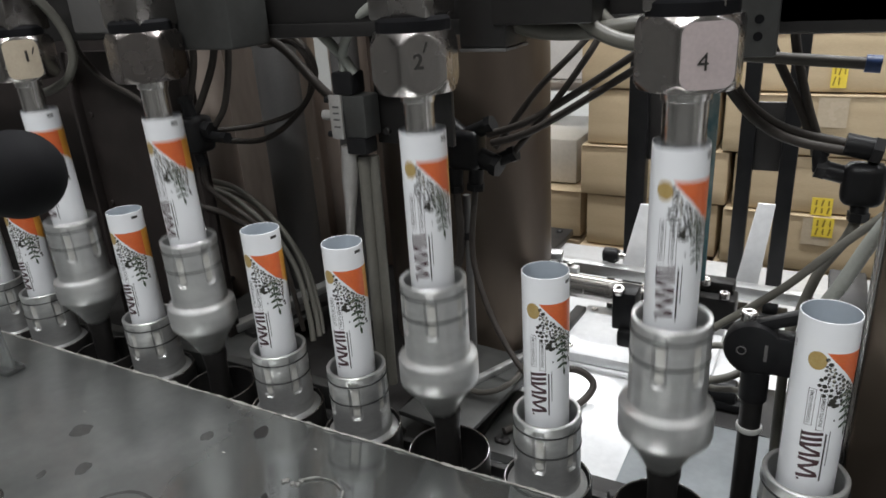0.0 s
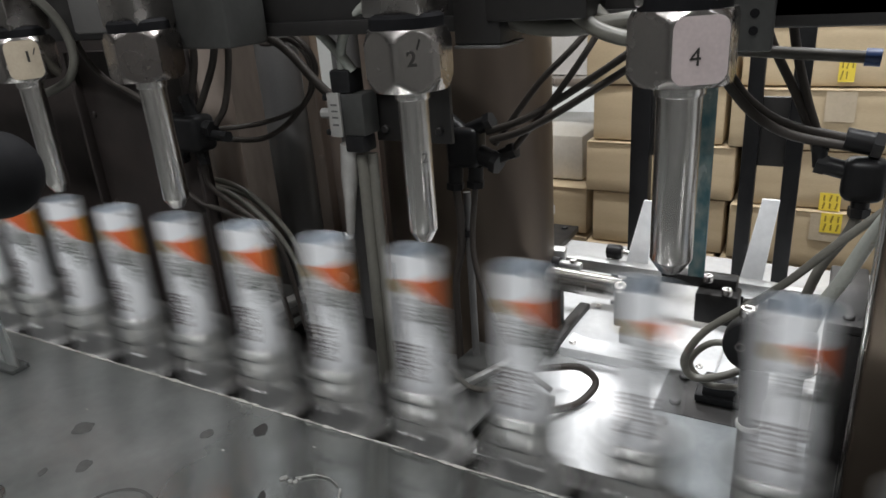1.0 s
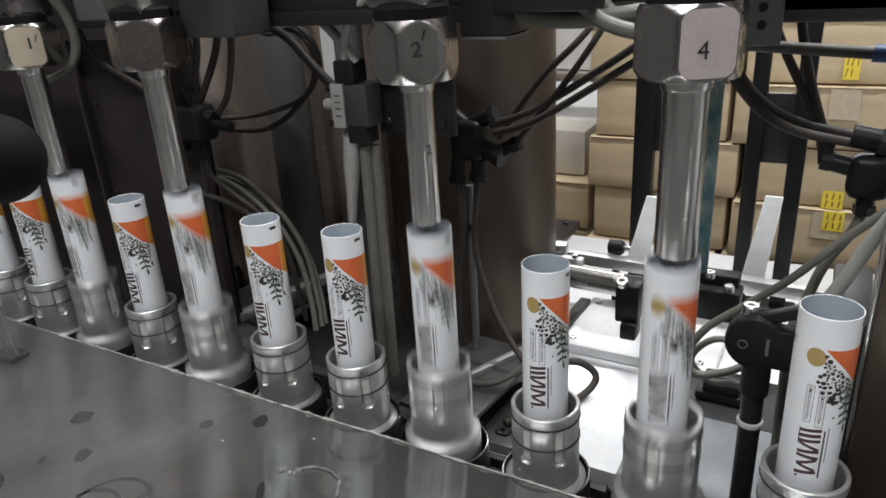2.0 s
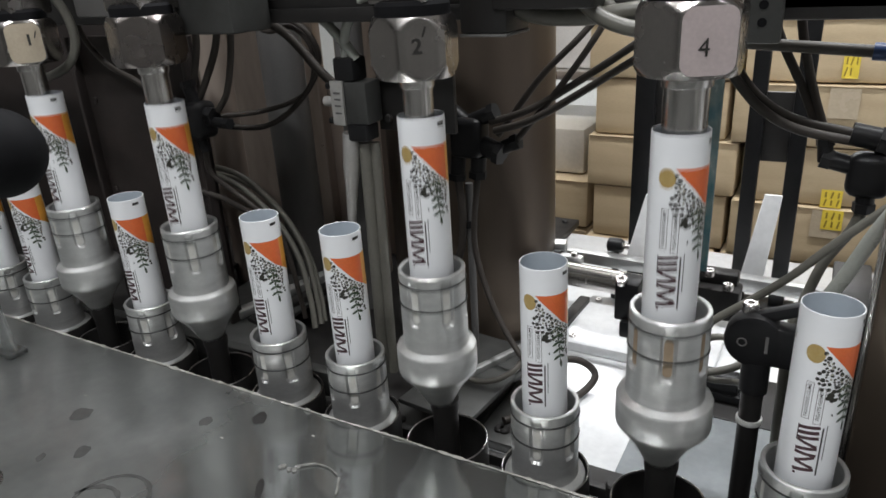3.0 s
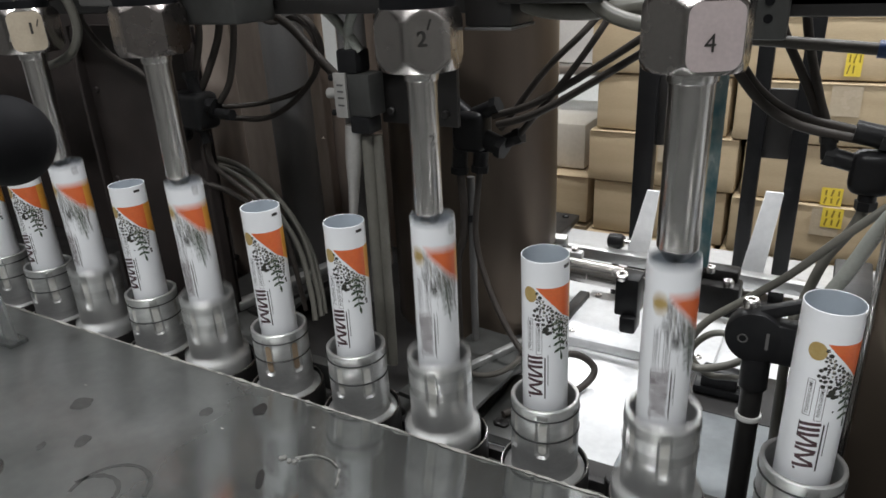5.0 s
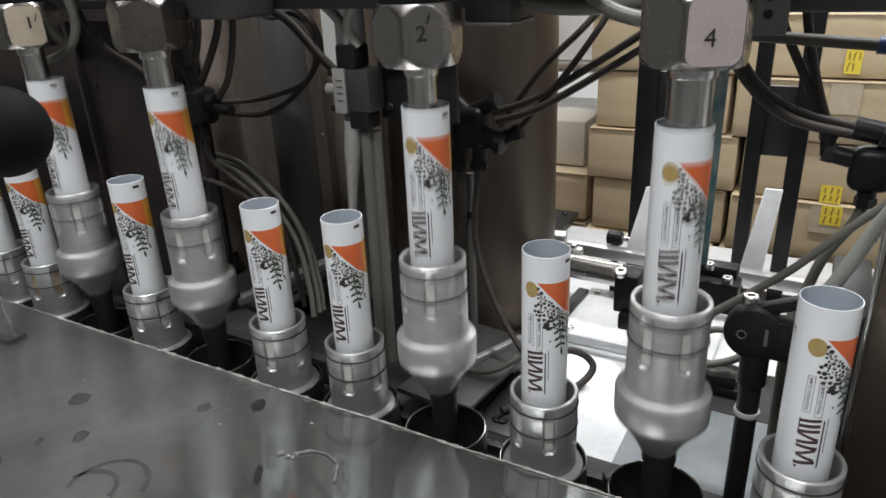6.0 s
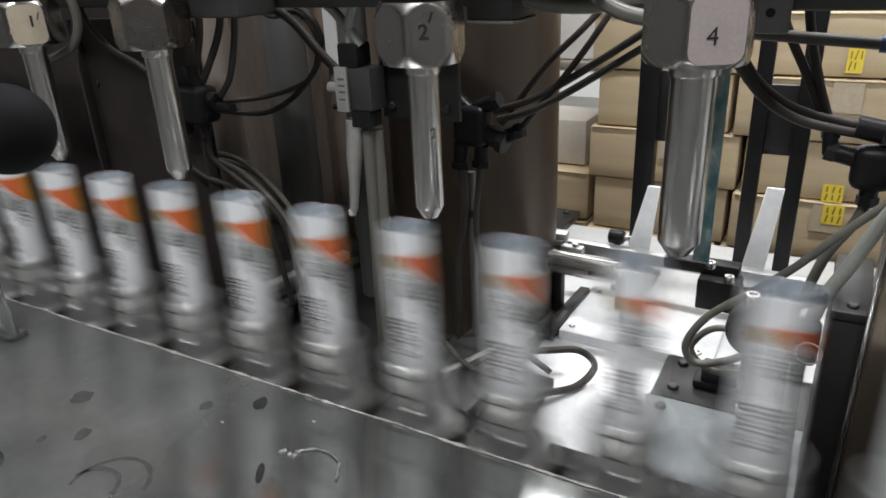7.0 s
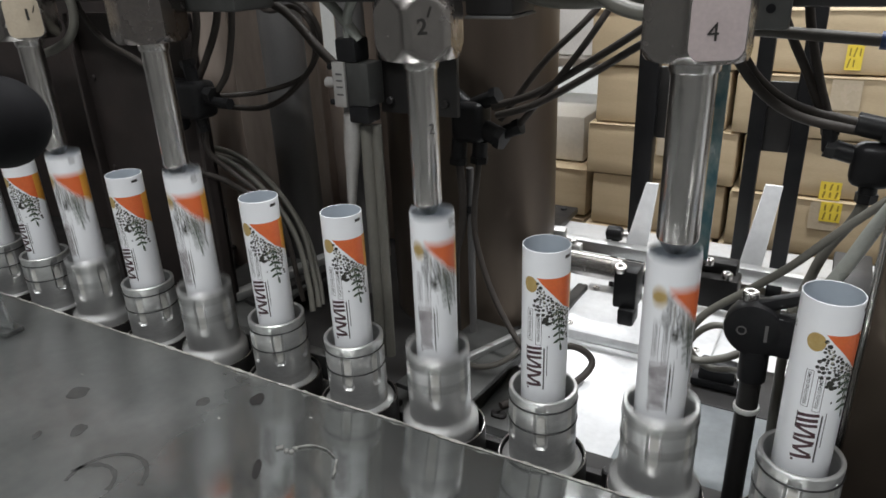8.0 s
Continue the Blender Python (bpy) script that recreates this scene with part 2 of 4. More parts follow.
def sweep(points, r, seg=10, steps=8, bm=None):
    """A round hose through the points."""
    bm = bm or bmesh.new()
    path = smooth_path(points, steps)
    rings, side = [], None
    for k, p in enumerate(path):
        way = (path[min(k + 1, len(path) - 1)] - path[max(k - 1, 0)]).normalized()
        if side is None:
            side = way.orthogonal().normalized()
        side = (side - way * side.dot(way)).normalized()
        up = way.cross(side)
        rings.append([bm.verts.new(p + r * (math.cos(2 * math.pi * j / seg) * side + math.sin(2 * math.pi * j / seg) * up)) for j in range(seg)])
    for a, b in zip(rings, rings[1:]):
        for k in range(seg):
            bm.faces.new((a[k], a[(k + 1) % seg], b[(k + 1) % seg], b[k]))
    bm.faces.new(rings[0][::-1])
    bm.faces.new(rings[-1])
    bmesh.ops.recalc_face_normals(bm, faces=bm.faces)
    return bm


def ring(radius, wire, z=0.0, seg=40, bm=None):
    """A wire ring lying flat."""
    return lathe([(radius + wire * math.cos(a), z + wire * math.sin(a)) for a in [k * math.pi / 4 for k in range(8)]], seg, bm, closed=True)


def turned(bm, m):
    bmesh.ops.transform(bm, matrix=m, verts=bm.verts)
    return bm


def lettering(text, size, weight=0.008):
    """The outline of a text in the built-in font, centred, in the xy plane."""
    data = bpy.data.curves.new("text", "FONT")
    data.offset = size * weight
    data.body, data.size, data.align_x, data.align_y = text, size, "CENTER", "CENTER"
    ob = bpy.data.objects.new("text", data)
    scene.collection.objects.link(ob)
    bpy.context.view_layer.update()
    me = bpy.data.meshes.new_from_object(ob.evaluated_get(bpy.context.evaluated_depsgraph_get()))
    bm = bmesh.new()
    bm.from_mesh(me)
    bpy.data.objects.remove(ob)
    bpy.data.meshes.remove(me)
    bmesh.ops.remove_doubles(bm, verts=bm.verts, dist=1e-7)
    return bm


def flat_poly(points, bm=None):
    bm = bm or bmesh.new()
    bm.faces.new([bm.verts.new((x, y, 0)) for x, y in points])
    return bm


def disc(cx, cy, rx, ry, seg=18, bm=None, tilt=0.0):
    c, s = math.cos(tilt), math.sin(tilt)
    pts = [(rx * math.cos(2 * math.pi * k / seg), ry * math.sin(2 * math.pi * k / seg)) for k in range(seg)]
    return flat_poly([(cx + c * x - s * y, cy + s * x + c * y) for x, y in pts], bm)


def bar(cx, cy, w, h, bm=None, tilt=0.0):
    c, s = math.cos(tilt), math.sin(tilt)
    pts = [(-w / 2, -h / 2), (w / 2, -h / 2), (w / 2, h / 2), (-w / 2, h / 2)]
    return flat_poly([(cx + c * x - s * y, cy + s * x + c * y) for x, y in pts], bm)


def outline(cx, cy, w, h, line, bm=None):
    bm = bm or bmesh.new()
    for dx, dy, a, b in ((0, h / 2, w, line), (0, -h / 2, w, line), (w / 2, 0, line, h), (-w / 2, 0, line, h)):
        bar(cx + dx, cy + dy, a, b, bm)
    return bm


def wrap(bm, radius, proud=0.00012):
    """Lays a flat print, x = arc in metres, y = height, round a tube; x = 0 faces the front (-y)."""
    bmesh.ops.triangulate(bm, faces=bm.faces[:])
    for _ in range(4):
        wide = [e for e in bm.edges if abs(e.verts[0].co.x - e.verts[1].co.x) > 0.0022]
        if wide:
            bmesh.ops.subdivide_edges(bm, edges=wide, cuts=1)
            bmesh.ops.triangulate(bm, faces=bm.faces[:])
    for v in bm.verts:
        a = v.co.x / radius - math.pi / 2
        v.co = Vector(((radius + proud) * math.cos(a), (radius + proud) * math.sin(a), v.co.y))
    bm.normal_update()
    for f in bm.faces:
        c = f.calc_center_median()
        if f.normal.dot(Vector((c.x, c.y, 0))) < 0:
            f.normal_flip()
    return bm

# ---- plan ----
PITCH, LIFT, TUBE_TOP, TUBE_R, HOLDER_R = 0.0914, 0.1005, 0.119, 0.0175, 0.0268
DECK_Z, PLATE_Z = -0.145, -0.040
STATIONS = {1: "4", 3: "2", 6: "", 8: "1"}      # line position of each nozzle and the figure on its nut


# ---- hall ----
def slab(name, size, at, material, label, bevel=0.0):
    return tagged(link(name, block(size, (0, 0, 0), bevel), material, None, "", Matrix.Translation(at)), label, name.split("_")[0], kind="structure")


slab("floor", (9.0, 7.0, 0.1), (-0.5, 0.5, -1.0), FLOOR, "grey painted factory floor under the machine")
slab("ceiling", (9.0, 7.0, 0.1), (-0.5, 0.5, 1.85), WALL, "plain white factory ceiling")
slab("wall_north", (9.0, 0.1, 2.75), (-0.5, 4.05, 0.425), WHITE_WALL, "plain pale painted factory wall")
# unseen wall, toned dark so that the nuts mirror less brightness
slab("wall_south", (9.0, 0.1, 2.75), (-0.5, -3.05, 0.425), DIM_WALL, "unseen grey wall behind the camera, kept dark to dim reflections")
slab("wall_west", (0.1, 7.0, 2.75), (-5.05, 0.5, 0.425), WALL, "plain pale painted factory wall")
slab("wall_east", (0.1, 7.0, 2.75), (4.05, 0.5, 0.425), WALL, "plain pale painted factory wall")

# housings for the added lamps, all out of view
for lx, ly, lz, sx, sy, watts in LAMPS:
    fixture = thing("ceiling_light", pose(lx, ly, 1.8), "white light box added under the ceiling, out of view", "lamp", "ceiling lights")
    part("housing", block((sx + 0.05, sy + 0.04, 0.05), (0, 0, -0.02), 0.006), WALL, fixture)
    part("diffuser", block((sx, sy, 0.012), (0, 0, -0.052), 0.004), TUBE_LIGHT, fixture, "glowing white diffuser")


# ---- machine bed ----
def machine_bed():
    bed = thing("machine_bed", pose(-0.4, 0.2, -0.95), "polished steel machine bed under the tube line", "machine bed")
    part("deck", block((5.4, 0.80, 0.008), (0, 0.10, DECK_Z + 0.95 - 0.004), 0.002), DECK, bed, "bright polished deck sheet")
    part("cabinet", block((5.3, 0.76, 0.78), (0, 0.10, 0.41), 0.01), STEEL, bed, "brushed steel base cabinet")


machine_bed()


def front_plate():
    """The table in front of the line, with a ragged film on its back edge and dark spots on it."""
    plate = thing("front_plate", pose(0, 0, PLATE_Z), "worn steel table plate with smears along the tube line", "table plate")
    part("sheet", block((5.2, 0.62, 0.006), (-0.4, -0.358, -0.003), 0.001), PLATE, plate)
    part("front_skirt", block((5.2, 0.005, 0.86), (-0.4, -0.665, -0.44), 0.001), STEEL, plate)
    rng = random.Random(5)
    film = bmesh.new()
    n, last = 1100, None
    for k in range(n + 1):
        x = -1.25 + 1.45 * k / n
        w = 0.0003 + 0.0020 * max(0, noise.noise((x * 40, 3.1, 0))) + 0.0020 * max(0, noise.noise((x * 110, 1.1, 0))) + 0.0008 * rng.random()
        h = 0.0003 + 0.0022 * max(0, noise.noise((x * 45, 7.7, 0))) + 0.0018 * max(0, noise.noise((x * 120, 4.7, 0))) + 0.0006 * rng.random()
        y = -0.0478 + 0.0012 * noise.noise((x * 15, 0, 2))
        row = [film.verts.new(c) for c in ((x, y - w, 0.0004), (x, y - w * 0.3, h), (x, y + w * 0.8, h * 0.6), (x, y + w, -0.003))]
        if last:
            for a in range(3):
                film.faces.new((last[a], row[a], row[a + 1], last[a + 1]))
        last = row
    part("edge_film", film, CREAM, plate, "torn whitish residue along the plate edge")
    return plate


front_plate()


# ---- tube ----
def open_sleeve():
    """The tube's wall: outside, lip and inside in one skin."""
    r, top, low = TUBE_R, TUBE_TOP, -0.058
    bm = bmesh.new()
    lathe([(0.006, low - 0.012), (0.007, low - 0.004), (r * 0.8, low), (r, low + 0.006), (r, top * 0.5), (r, top - 0.0003), (r - 0.0003, top),
           (r - 0.0007, top - 0.0002)], 48, bm)
    bmesh.ops.delete(bm, geom=[f for f in bm.faces if len(f.verts) > 4 and f.calc_center_median().z > 0], context="FACES")
    return bm


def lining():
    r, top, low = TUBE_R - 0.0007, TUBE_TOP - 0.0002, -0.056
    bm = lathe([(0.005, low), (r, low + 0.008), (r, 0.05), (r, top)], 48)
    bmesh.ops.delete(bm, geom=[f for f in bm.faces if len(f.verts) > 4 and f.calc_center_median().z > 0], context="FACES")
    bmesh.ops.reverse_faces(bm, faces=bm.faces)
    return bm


def toothpaste_tube():
    t = thing("toothpaste_tube", pose(0, 0, 0), "white printed toothpaste tube, open end up, standing in a holder", "tube", "tubes on the line")
    r = TUBE_R
    part("sleeve", open_sleeve(), TUBE, t)
    part("lining", lining(), TUBE_IN, t, "bluish inside of the open tube, its shade put into the colour")
    top = TUBE_TOP
    # orange corner with its falling edge, passing into amber round the side
    part("orange_panel", wrap(flat_poly([(0.0008, top - 0.0200), (0.0290, top - 0.0200), (0.0290, top - 0.0480), (0.0215, top - 0.0430),
                                         (0.0120, top - 0.0320), (0.0050, top - 0.0245)]), r, 0.00010), ORANGE, t, "orange printed corner")
    part("amber_panel", wrap(flat_poly([(0.0290, top - 0.0200), (0.0420, top - 0.0200), (0.0420, top - 0.0560), (0.0290, top - 0.0480)]), r, 0.00010), AMBER, t, "amber printed panel")
    part("gold_seal", wrap(disc(-0.0040, top - 0.0262, 0.0055, 0.0062, 24), r, 0.00014), GOLD, t, "round gold seal")
    rng = random.Random(11)
    berries, spots = bmesh.new(), []
    while len(spots) < 84:
        u = rng.random()
        cx = 0.0012 + 0.0265 * u
        cy = top - 0.0232 - 0.0250 * u - abs(rng.gauss(0.0, 0.0072)) - 0.0030 * math.sin(math.pi * u)
        size = rng.uniform(0.0008, 0.0018)
        if all(math.hypot(cx - x, cy - y) > (size + other) * 0.98 for x, y, other in spots):
            spots.append((cx, cy, size))
            disc(cx, cy, size, size * rng.uniform(0.65, 1.1), 8, berries, rng.uniform(0, 3))
    for cx, cy, s in ((-0.0002, -0.0385, 0.0013), (-0.0008, -0.0425, 0.0012), (0.0006, -0.0455, 0.0010), (0.0078, -0.0530, 0.0022), (0.0092, -0.0562, 0.0018),
                      (0.0064, -0.0552, 0.0014), (0.0118, -0.0500, 0.0012), (0.0104, -0.0470, 0.0013)):
        disc(cx, top + cy, s, s, 12, berries)
    part("berry_print", wrap(berries, r, 0.00020), BERRY, t, "dark printed peppercorns")
    flecks = bmesh.new()
    for k in range(60):
        u = rng.random()
        s = rng.uniform(0.0003, 0.0008)
        disc(0.0020 + 0.0255 * u, top - 0.0240 - 0.0250 * u - abs(rng.gauss(0.0, 0.0065)) - 0.0030 * math.sin(math.pi * u), s, s * rng.uniform(0.5, 1.2), 7, flecks, rng.uniform(0, 3))
    part("fleck_print", wrap(flecks, r, 0.00026), FLECK, t, "pale olive flecks between the peppercorns")
    leaf = bmesh.new()
    for k in range(5):
        y = top - 0.0480 - 0.0058 * k
        for side in (-1, 1):
            disc(0.0170 + 0.0006 * k + side * 0.0024, y - 0.0002, 0.0031, 0.0011, 12, leaf, -side * 0.5)
    bar(0.0185, top - 0.0610, 0.0007, 0.030, leaf, 0.1)
    disc(0.0204, top - 0.0775, 0.0011, 0.0034, 10, leaf, 0.1)
    part("leaf_print", wrap(leaf, r, 0.00022), LEAF, t, "dark green printed leaf sprig")
    # brand mark as plain slanted blocks, small print as bars
    for k, (tilt, long, thick) in enumerate(((0.18, 0.0112, 0.0024), (-0.28, 0.0098, 0.0020), (0.42, 0.0108, 0.0021), (-0.06, 0.0112, 0.0022), (0.16, 0.0112, 0.0022),
                                             (-0.30, 0.0110, 0.0020), (0.16, 0.0112, 0.0022), (0.16, 0.0108, 0.0024), (0.16, 0.0112, 0.0022))):
        part("brand_bar", wrap(bar(-0.0004, 0.0090 + 0.0040 * k, long * 1.1, thick * 1.05, None, tilt), r), BROWN_INK, t, "dark slanted bar of the brand mark")
    part("brand_dot", wrap(bar(-0.0050, 0.0052, 0.0016, 0.0016), r), BROWN_INK, t)
    small = bmesh.new()
    bar(0.0074, 0.0240, 0.0010, 0.036, small)
    bar(0.0096, 0.0310, 0.0005, 0.026, small)
    bar(-0.0066, 0.0360, 0.0007, 0.012, small)
    part("small_print", wrap(small, r), INK, t)
    quarter = Matrix.Rotation(math.pi / 2, 4, "Z")
    for words, x, y in (("TIGHTENS GUMS", -0.0040, 0.0600), ("FIGHTS GERMS", 0.0030, 0.0575)):
        bm = turned(lettering(words, 0.0028), Matrix.Translation((x, y, 0)) @ quarter @ Matrix.Diagonal((1.12, 1, 1, 1)))
        part("slogan", wrap(bm, r), INK, t)
        part("slogan_frame", wrap(outline(x, y, 0.0042, 0.0262, 0.0003), r), BROWN_INK, t)
    part("registration_mark", wrap(bar(0.0255, top - 0.0052, 0.0066, 0.0026), r), INK, t, "small black registration mark")
    part("corner_mark", wrap(outline(-0.0225, top - 0.0215, 0.0034, 0.0044, 0.0004), r), INK, t)
    part("corner_dot", wrap(disc(-0.0225, top - 0.0212, 0.0008, 0.0009, 10), r), INK, t)
    return t


# ---- holder ----
def slotted_cup():
    """The holder's body with six long pockets round it."""
    R, seg = HOLDER_R, 120
    outer = [(0.0120, -0.124), (0.0150, -0.118), (0.0210, -0.107), (0.0310, -0.094), (0.0328, -0.0915), (0.0332, -0.089), (0.0332, -0.071), (0.0324, -0.069), (R + 0.0004, -0.066), (R, -0.062)]
    outer += [(R, -0.046 + 0.0013 * k) for k in range(29)]
    outer += [(R, -0.004), (R, -0.0008), (R - 0.0007, 0.0), (R - 0.0026, 0.0), (R - 0.0034, -0.0008), (R - 0.0036, -0.050), (0.018, -0.056), (0.004, -0.057)]
    bm, rings = bmesh.new(), []
    for r, z in outer:
        row = []
        for k in range(seg):
            a = 2 * math.pi * k / seg
            rad = r
            if r == R and -0.047 < z < -0.006:
                m = ((a + math.pi / 2 + math.pi / 6) % (math.pi / 3)) - math.pi / 6
                dz = max(0.0, z + 0.0125, -0.0385 - z)
                d = math.hypot(m * R, dz)
                dip = min(1.0, max(0.0, (0.0050 - d) / 0.0008))
                groove = 0.0005 if min(abs(z + 0.0092), abs(z + 0.0280)) < 0.001 else 0.0
                rad = r - max(0.0024 * dip * dip * (3 - 2 * dip), groove)
            row.append(bm.verts.new((rad * math.cos(a), rad * math.sin(a), z)))
        rings.append(row)
    for a, b in zip(rings, rings[1:]):
        for k in range(seg):
            bm.faces.new((a[k], a[(k + 1) % seg], b[(k + 1) % seg], b[k]))
    bm.faces.new(rings[0][::-1])
    bm.faces.new(rings[-1])
    return bm


def tube_holder():
    h = thing("tube_holder", pose(0, 0, 0), "turned aluminium tube holder with two wire springs", "tube holder", "holders on the line")
    R = HOLDER_R
    part("cup", slotted_cup(), ALU, h, sharp=32)
    for z in (-0.0092, -0.0280):
        part("wire_spring", ring(R + 0.0001, 0.0007, z, 44), WIRE, h, "dark wire spring in its groove")
    for k in range(6):
        pts = [(0.0030 * math.cos(b), -0.0150 + 0.0030 * math.sin(b)) for b in [math.pi * j / 8 for j in range(9)]]
        pts += [(0.0030 * math.cos(b), -0.0375 + 0.0030 * math.sin(b)) for b in [math.pi + math.pi * j / 8 for j in range(9)]]
        part("slot_pad", wrap(flat_poly(pts), R - 0.0023, 0.00025), SLOT, h, "pale clamping pad in a slot", Matrix.Rotation(k * math.pi / 3, 4, "Z"))
    return h


def carrier():
    c = thing("chain_carrier", pose(0, 0, 0), "dark chain carrier with a polished seat ring", "chain carrier", "carriers on the line")
    bm = lathe([(0.0300, -0.112), (0.0356, -0.112), (0.0362, -0.108), (0.0362, -0.0680), (0.0358, -0.0668), (0.0348, -0.0664), (0.0340, -0.0672), (0.0338, -0.104)], 44, closed=True)
    seat = part("seat_ring", bm, DARK, c, "dark steel seat ring")
    part("bright_rim", ring(0.0351, 0.0006, -0.0664, 48), STEEL, seat, "worn bright rim")
    for side in (-1, 1):
        part("link_plate", block((0.0880, 0.008, 0.012), (0, side * 0.0405, -0.110), 0.002), DARK, c)
    part("link_pin", lathe([(0.006, -0.116), (0.006, -0.100), (0.0045, -0.0985)], 16, at=(PITCH / 2, 0.0405, 0)), DARK, c)
    return c


# ---- filling nozzles ----
def hex_nut(flat, z0, z1, start, slope):
    """A hexagon nut with turned, chamfered ends."""
    seg, bm, rings = 72, bmesh.new(), []
    h = z1 - z0
    for s in [0.025 * k for k in range(11)] + [0.5] + [0.75 + 0.025 * k for k in range(11)]:
        z = z0 + h * s
        end = min(s, 1 - s) * h
        cone = flat * start + end * slope
        row = []
        for k in range(seg):
            a = 2 * math.pi * k / seg
            m = (a % (math.pi / 3)) - math.pi / 6
            rad = min(flat / math.cos(m), flat * 1.135, cone)
            row.append(bm.verts.new((rad * math.cos(a), rad * math.sin(a), z)))
        rings.append(row)
    for a, b in zip(rings, rings[1:]):
        for k in range(seg):
            bm.faces.new((a[k], a[(k + 1) % seg], b[(k + 1) % seg], b[k]))
    bm.faces.new(rings[0][::-1])
    bm.faces.new(rings[-1])
    return bm


def filling_nozzle(place, figure):
    r = {1: 0.0133, 3: 0.0110, 6: 0.0120, 8: 0.0116}[place]
    x = -place * PITCH
    dx, dy = {1: (-0.0014, -0.002), 3: (-0.0030, -0.0045), 6: (-0.0030, -0.0040), 8: (-0.0028, -0.0040)}[place]
    nz = thing("filling_nozzle", pose(x + dx, dy, 0), "steel filling nozzle under a large hexagon nut", "nozzle", "filling nozzles")
    turn = {1: 30, 3: 42, 6: 41, 8: 0}[place]
    flat = {1: 0.0287, 3: 0.0277, 6: 0.0290, 8: 0.0286}[place]
    rise = {1: 0.0070, 3: 0.0015, 6: 0.0060, 8: 0.0045}[place]
    part("nut", turned(hex_nut(flat, 0.2460 + rise, 0.2875 + rise, *((0.985, 0.46) if place == 3 else (1.0, 0.66))), Matrix.Rotation(radians(turn), 4, "Z")), NUT_DARK if place == 6 else NUT, nz, "satin steel hexagon nut", sharp=22)
    part("collar", lathe([(r + 0.0012, 0.2385 + rise), (r + 0.0016, 0.2395 + rise), (r + 0.0016, 0.2475 + rise)], 36), NOZZLE, nz)
    part("stem", lathe([(r * 0.45, 0.1312), (r * 0.55, 0.1315), (r - 0.0004, 0.1400), (r, 0.1412), (r, 0.2480)], 40), NOZZLE, nz, "polished steel nozzle stem")
    part("gasket", lathe([(0.0250, 0.2870 + rise), (0.0262, 0.2875 + rise), (0.0262, 0.2945 + rise), (0.0240, 0.2970 + rise)], 40), RUBBER, nz, "black gasket ring")
    part("head_block", block((0.046, 0.044, 0.085), (-0.002, 0.004, 0.339), 0.003), NUT, nz, "steel block above the nut")
    if place == 3:
        mark = wrap(turned(lettering("2", 0.0105), Matrix.Translation((0.0115, 0.198, 0))), r)
        part("stamp", mark, GREY, nz, "figure stamped on the stem")
    if figure:
        # the figure stands on the nut's face that looks to the front
        face = {1: -60, 3: -48, 8: -30}[place]
        a = radians(face)
        f = flat + 0.0002
        side = {1: -0.0028, 3: -0.0036, 8: 0.0040}[place]
        upright = Matrix.Rotation(a + math.pi / 2, 4, "Z")
        m = Matrix.Translation((f * math.cos(a), f * math.sin(a), 0.2690 + {1: 0.0012, 3: 0.001, 8: 0.0045}[place])) @ upright @ Matrix.Translation((side, -0.0005, 0)) @ Matrix.Rotation(math.pi / 2, 4, "X")
        # a pale patch lightens the figured face of two nuts
        if place in FACE_PATCH:
            patch = block((flat * 1.07, 0.0005, 0.0365), (0, 0, 0), 0)
            bmesh.ops.bevel(patch, geom=[e for e in patch.edges if abs(e.verts[0].co.y - e.verts[1].co.y) > 0.0001], offset=0.007, segments=5, affect="EDGES", profile=0.5)
            part("face_patch", turned(patch, Matrix.Translation((flat * math.cos(a), flat * math.sin(a), 0.26675 + rise)) @ upright), FACE_PATCH[place], nz, "pale patch on one face of the nut")
        part("figure", turned(lettering(figure, 0.0140, {1: 0.0, 3: 0.02, 8: 0.03}[place]), m), INK, nz, "black figure on the nut")
        if place in (3, 8):
            across, up = (0.0052, 0.0095) if place == 3 else (0.0062, 0.0050)
            part("pen_stroke", turned(bar(across, up, 0.0011, 0.0070, None, -0.35), m), INK, nz, "dark pen stroke beside the figure")
    return nz


for place, figure in STATIONS.items():
    filling_nozzle(place, figure)


def lifter(place):
    """The push rod that raises a holder; its pose is that of the holder."""
    rod = thing("lifting_rod", pose(-place * PITCH, 0, 0), "dark oily push rod under a raised holder", "push rod", "lifting rods")
    part("rod", lathe([(0.011, -0.40), (0.011, -0.140), (0.0125, -0.132), (0.0125, -0.1245)], 28), DARK, rod)
    return rod


RODS = {place: lifter(place) for place in STATIONS}

# ---- cartons, column and frame behind ----
def column():
    col = thing("machine_column", pose(-0.416, 0.343, 0), "brown-tinted stainless machine column behind the tubes", "column")
    part("shell", lathe([(0.107, DECK_Z), (0.107, 0.75)], 72), COLUMN, col)
    part("base_flange", lathe([(0.116, DECK_Z), (0.116, DECK_Z + 0.012), (0.108, DECK_Z + 0.015)], 72), DARK, col)
    return col


column()


def box_thing(name, size, at, material, label, category, bevel=0.002, rz=0.0, group=""):
    ob = link(name, block(size, (0, 0, 0), bevel), material, None, "", pose(*at, 0, 0, rz))
    return tagged(ob, label, category, group)


def rod_between(a, b, r, seg=20):
    return sweep([a, b], r, seg, 1)


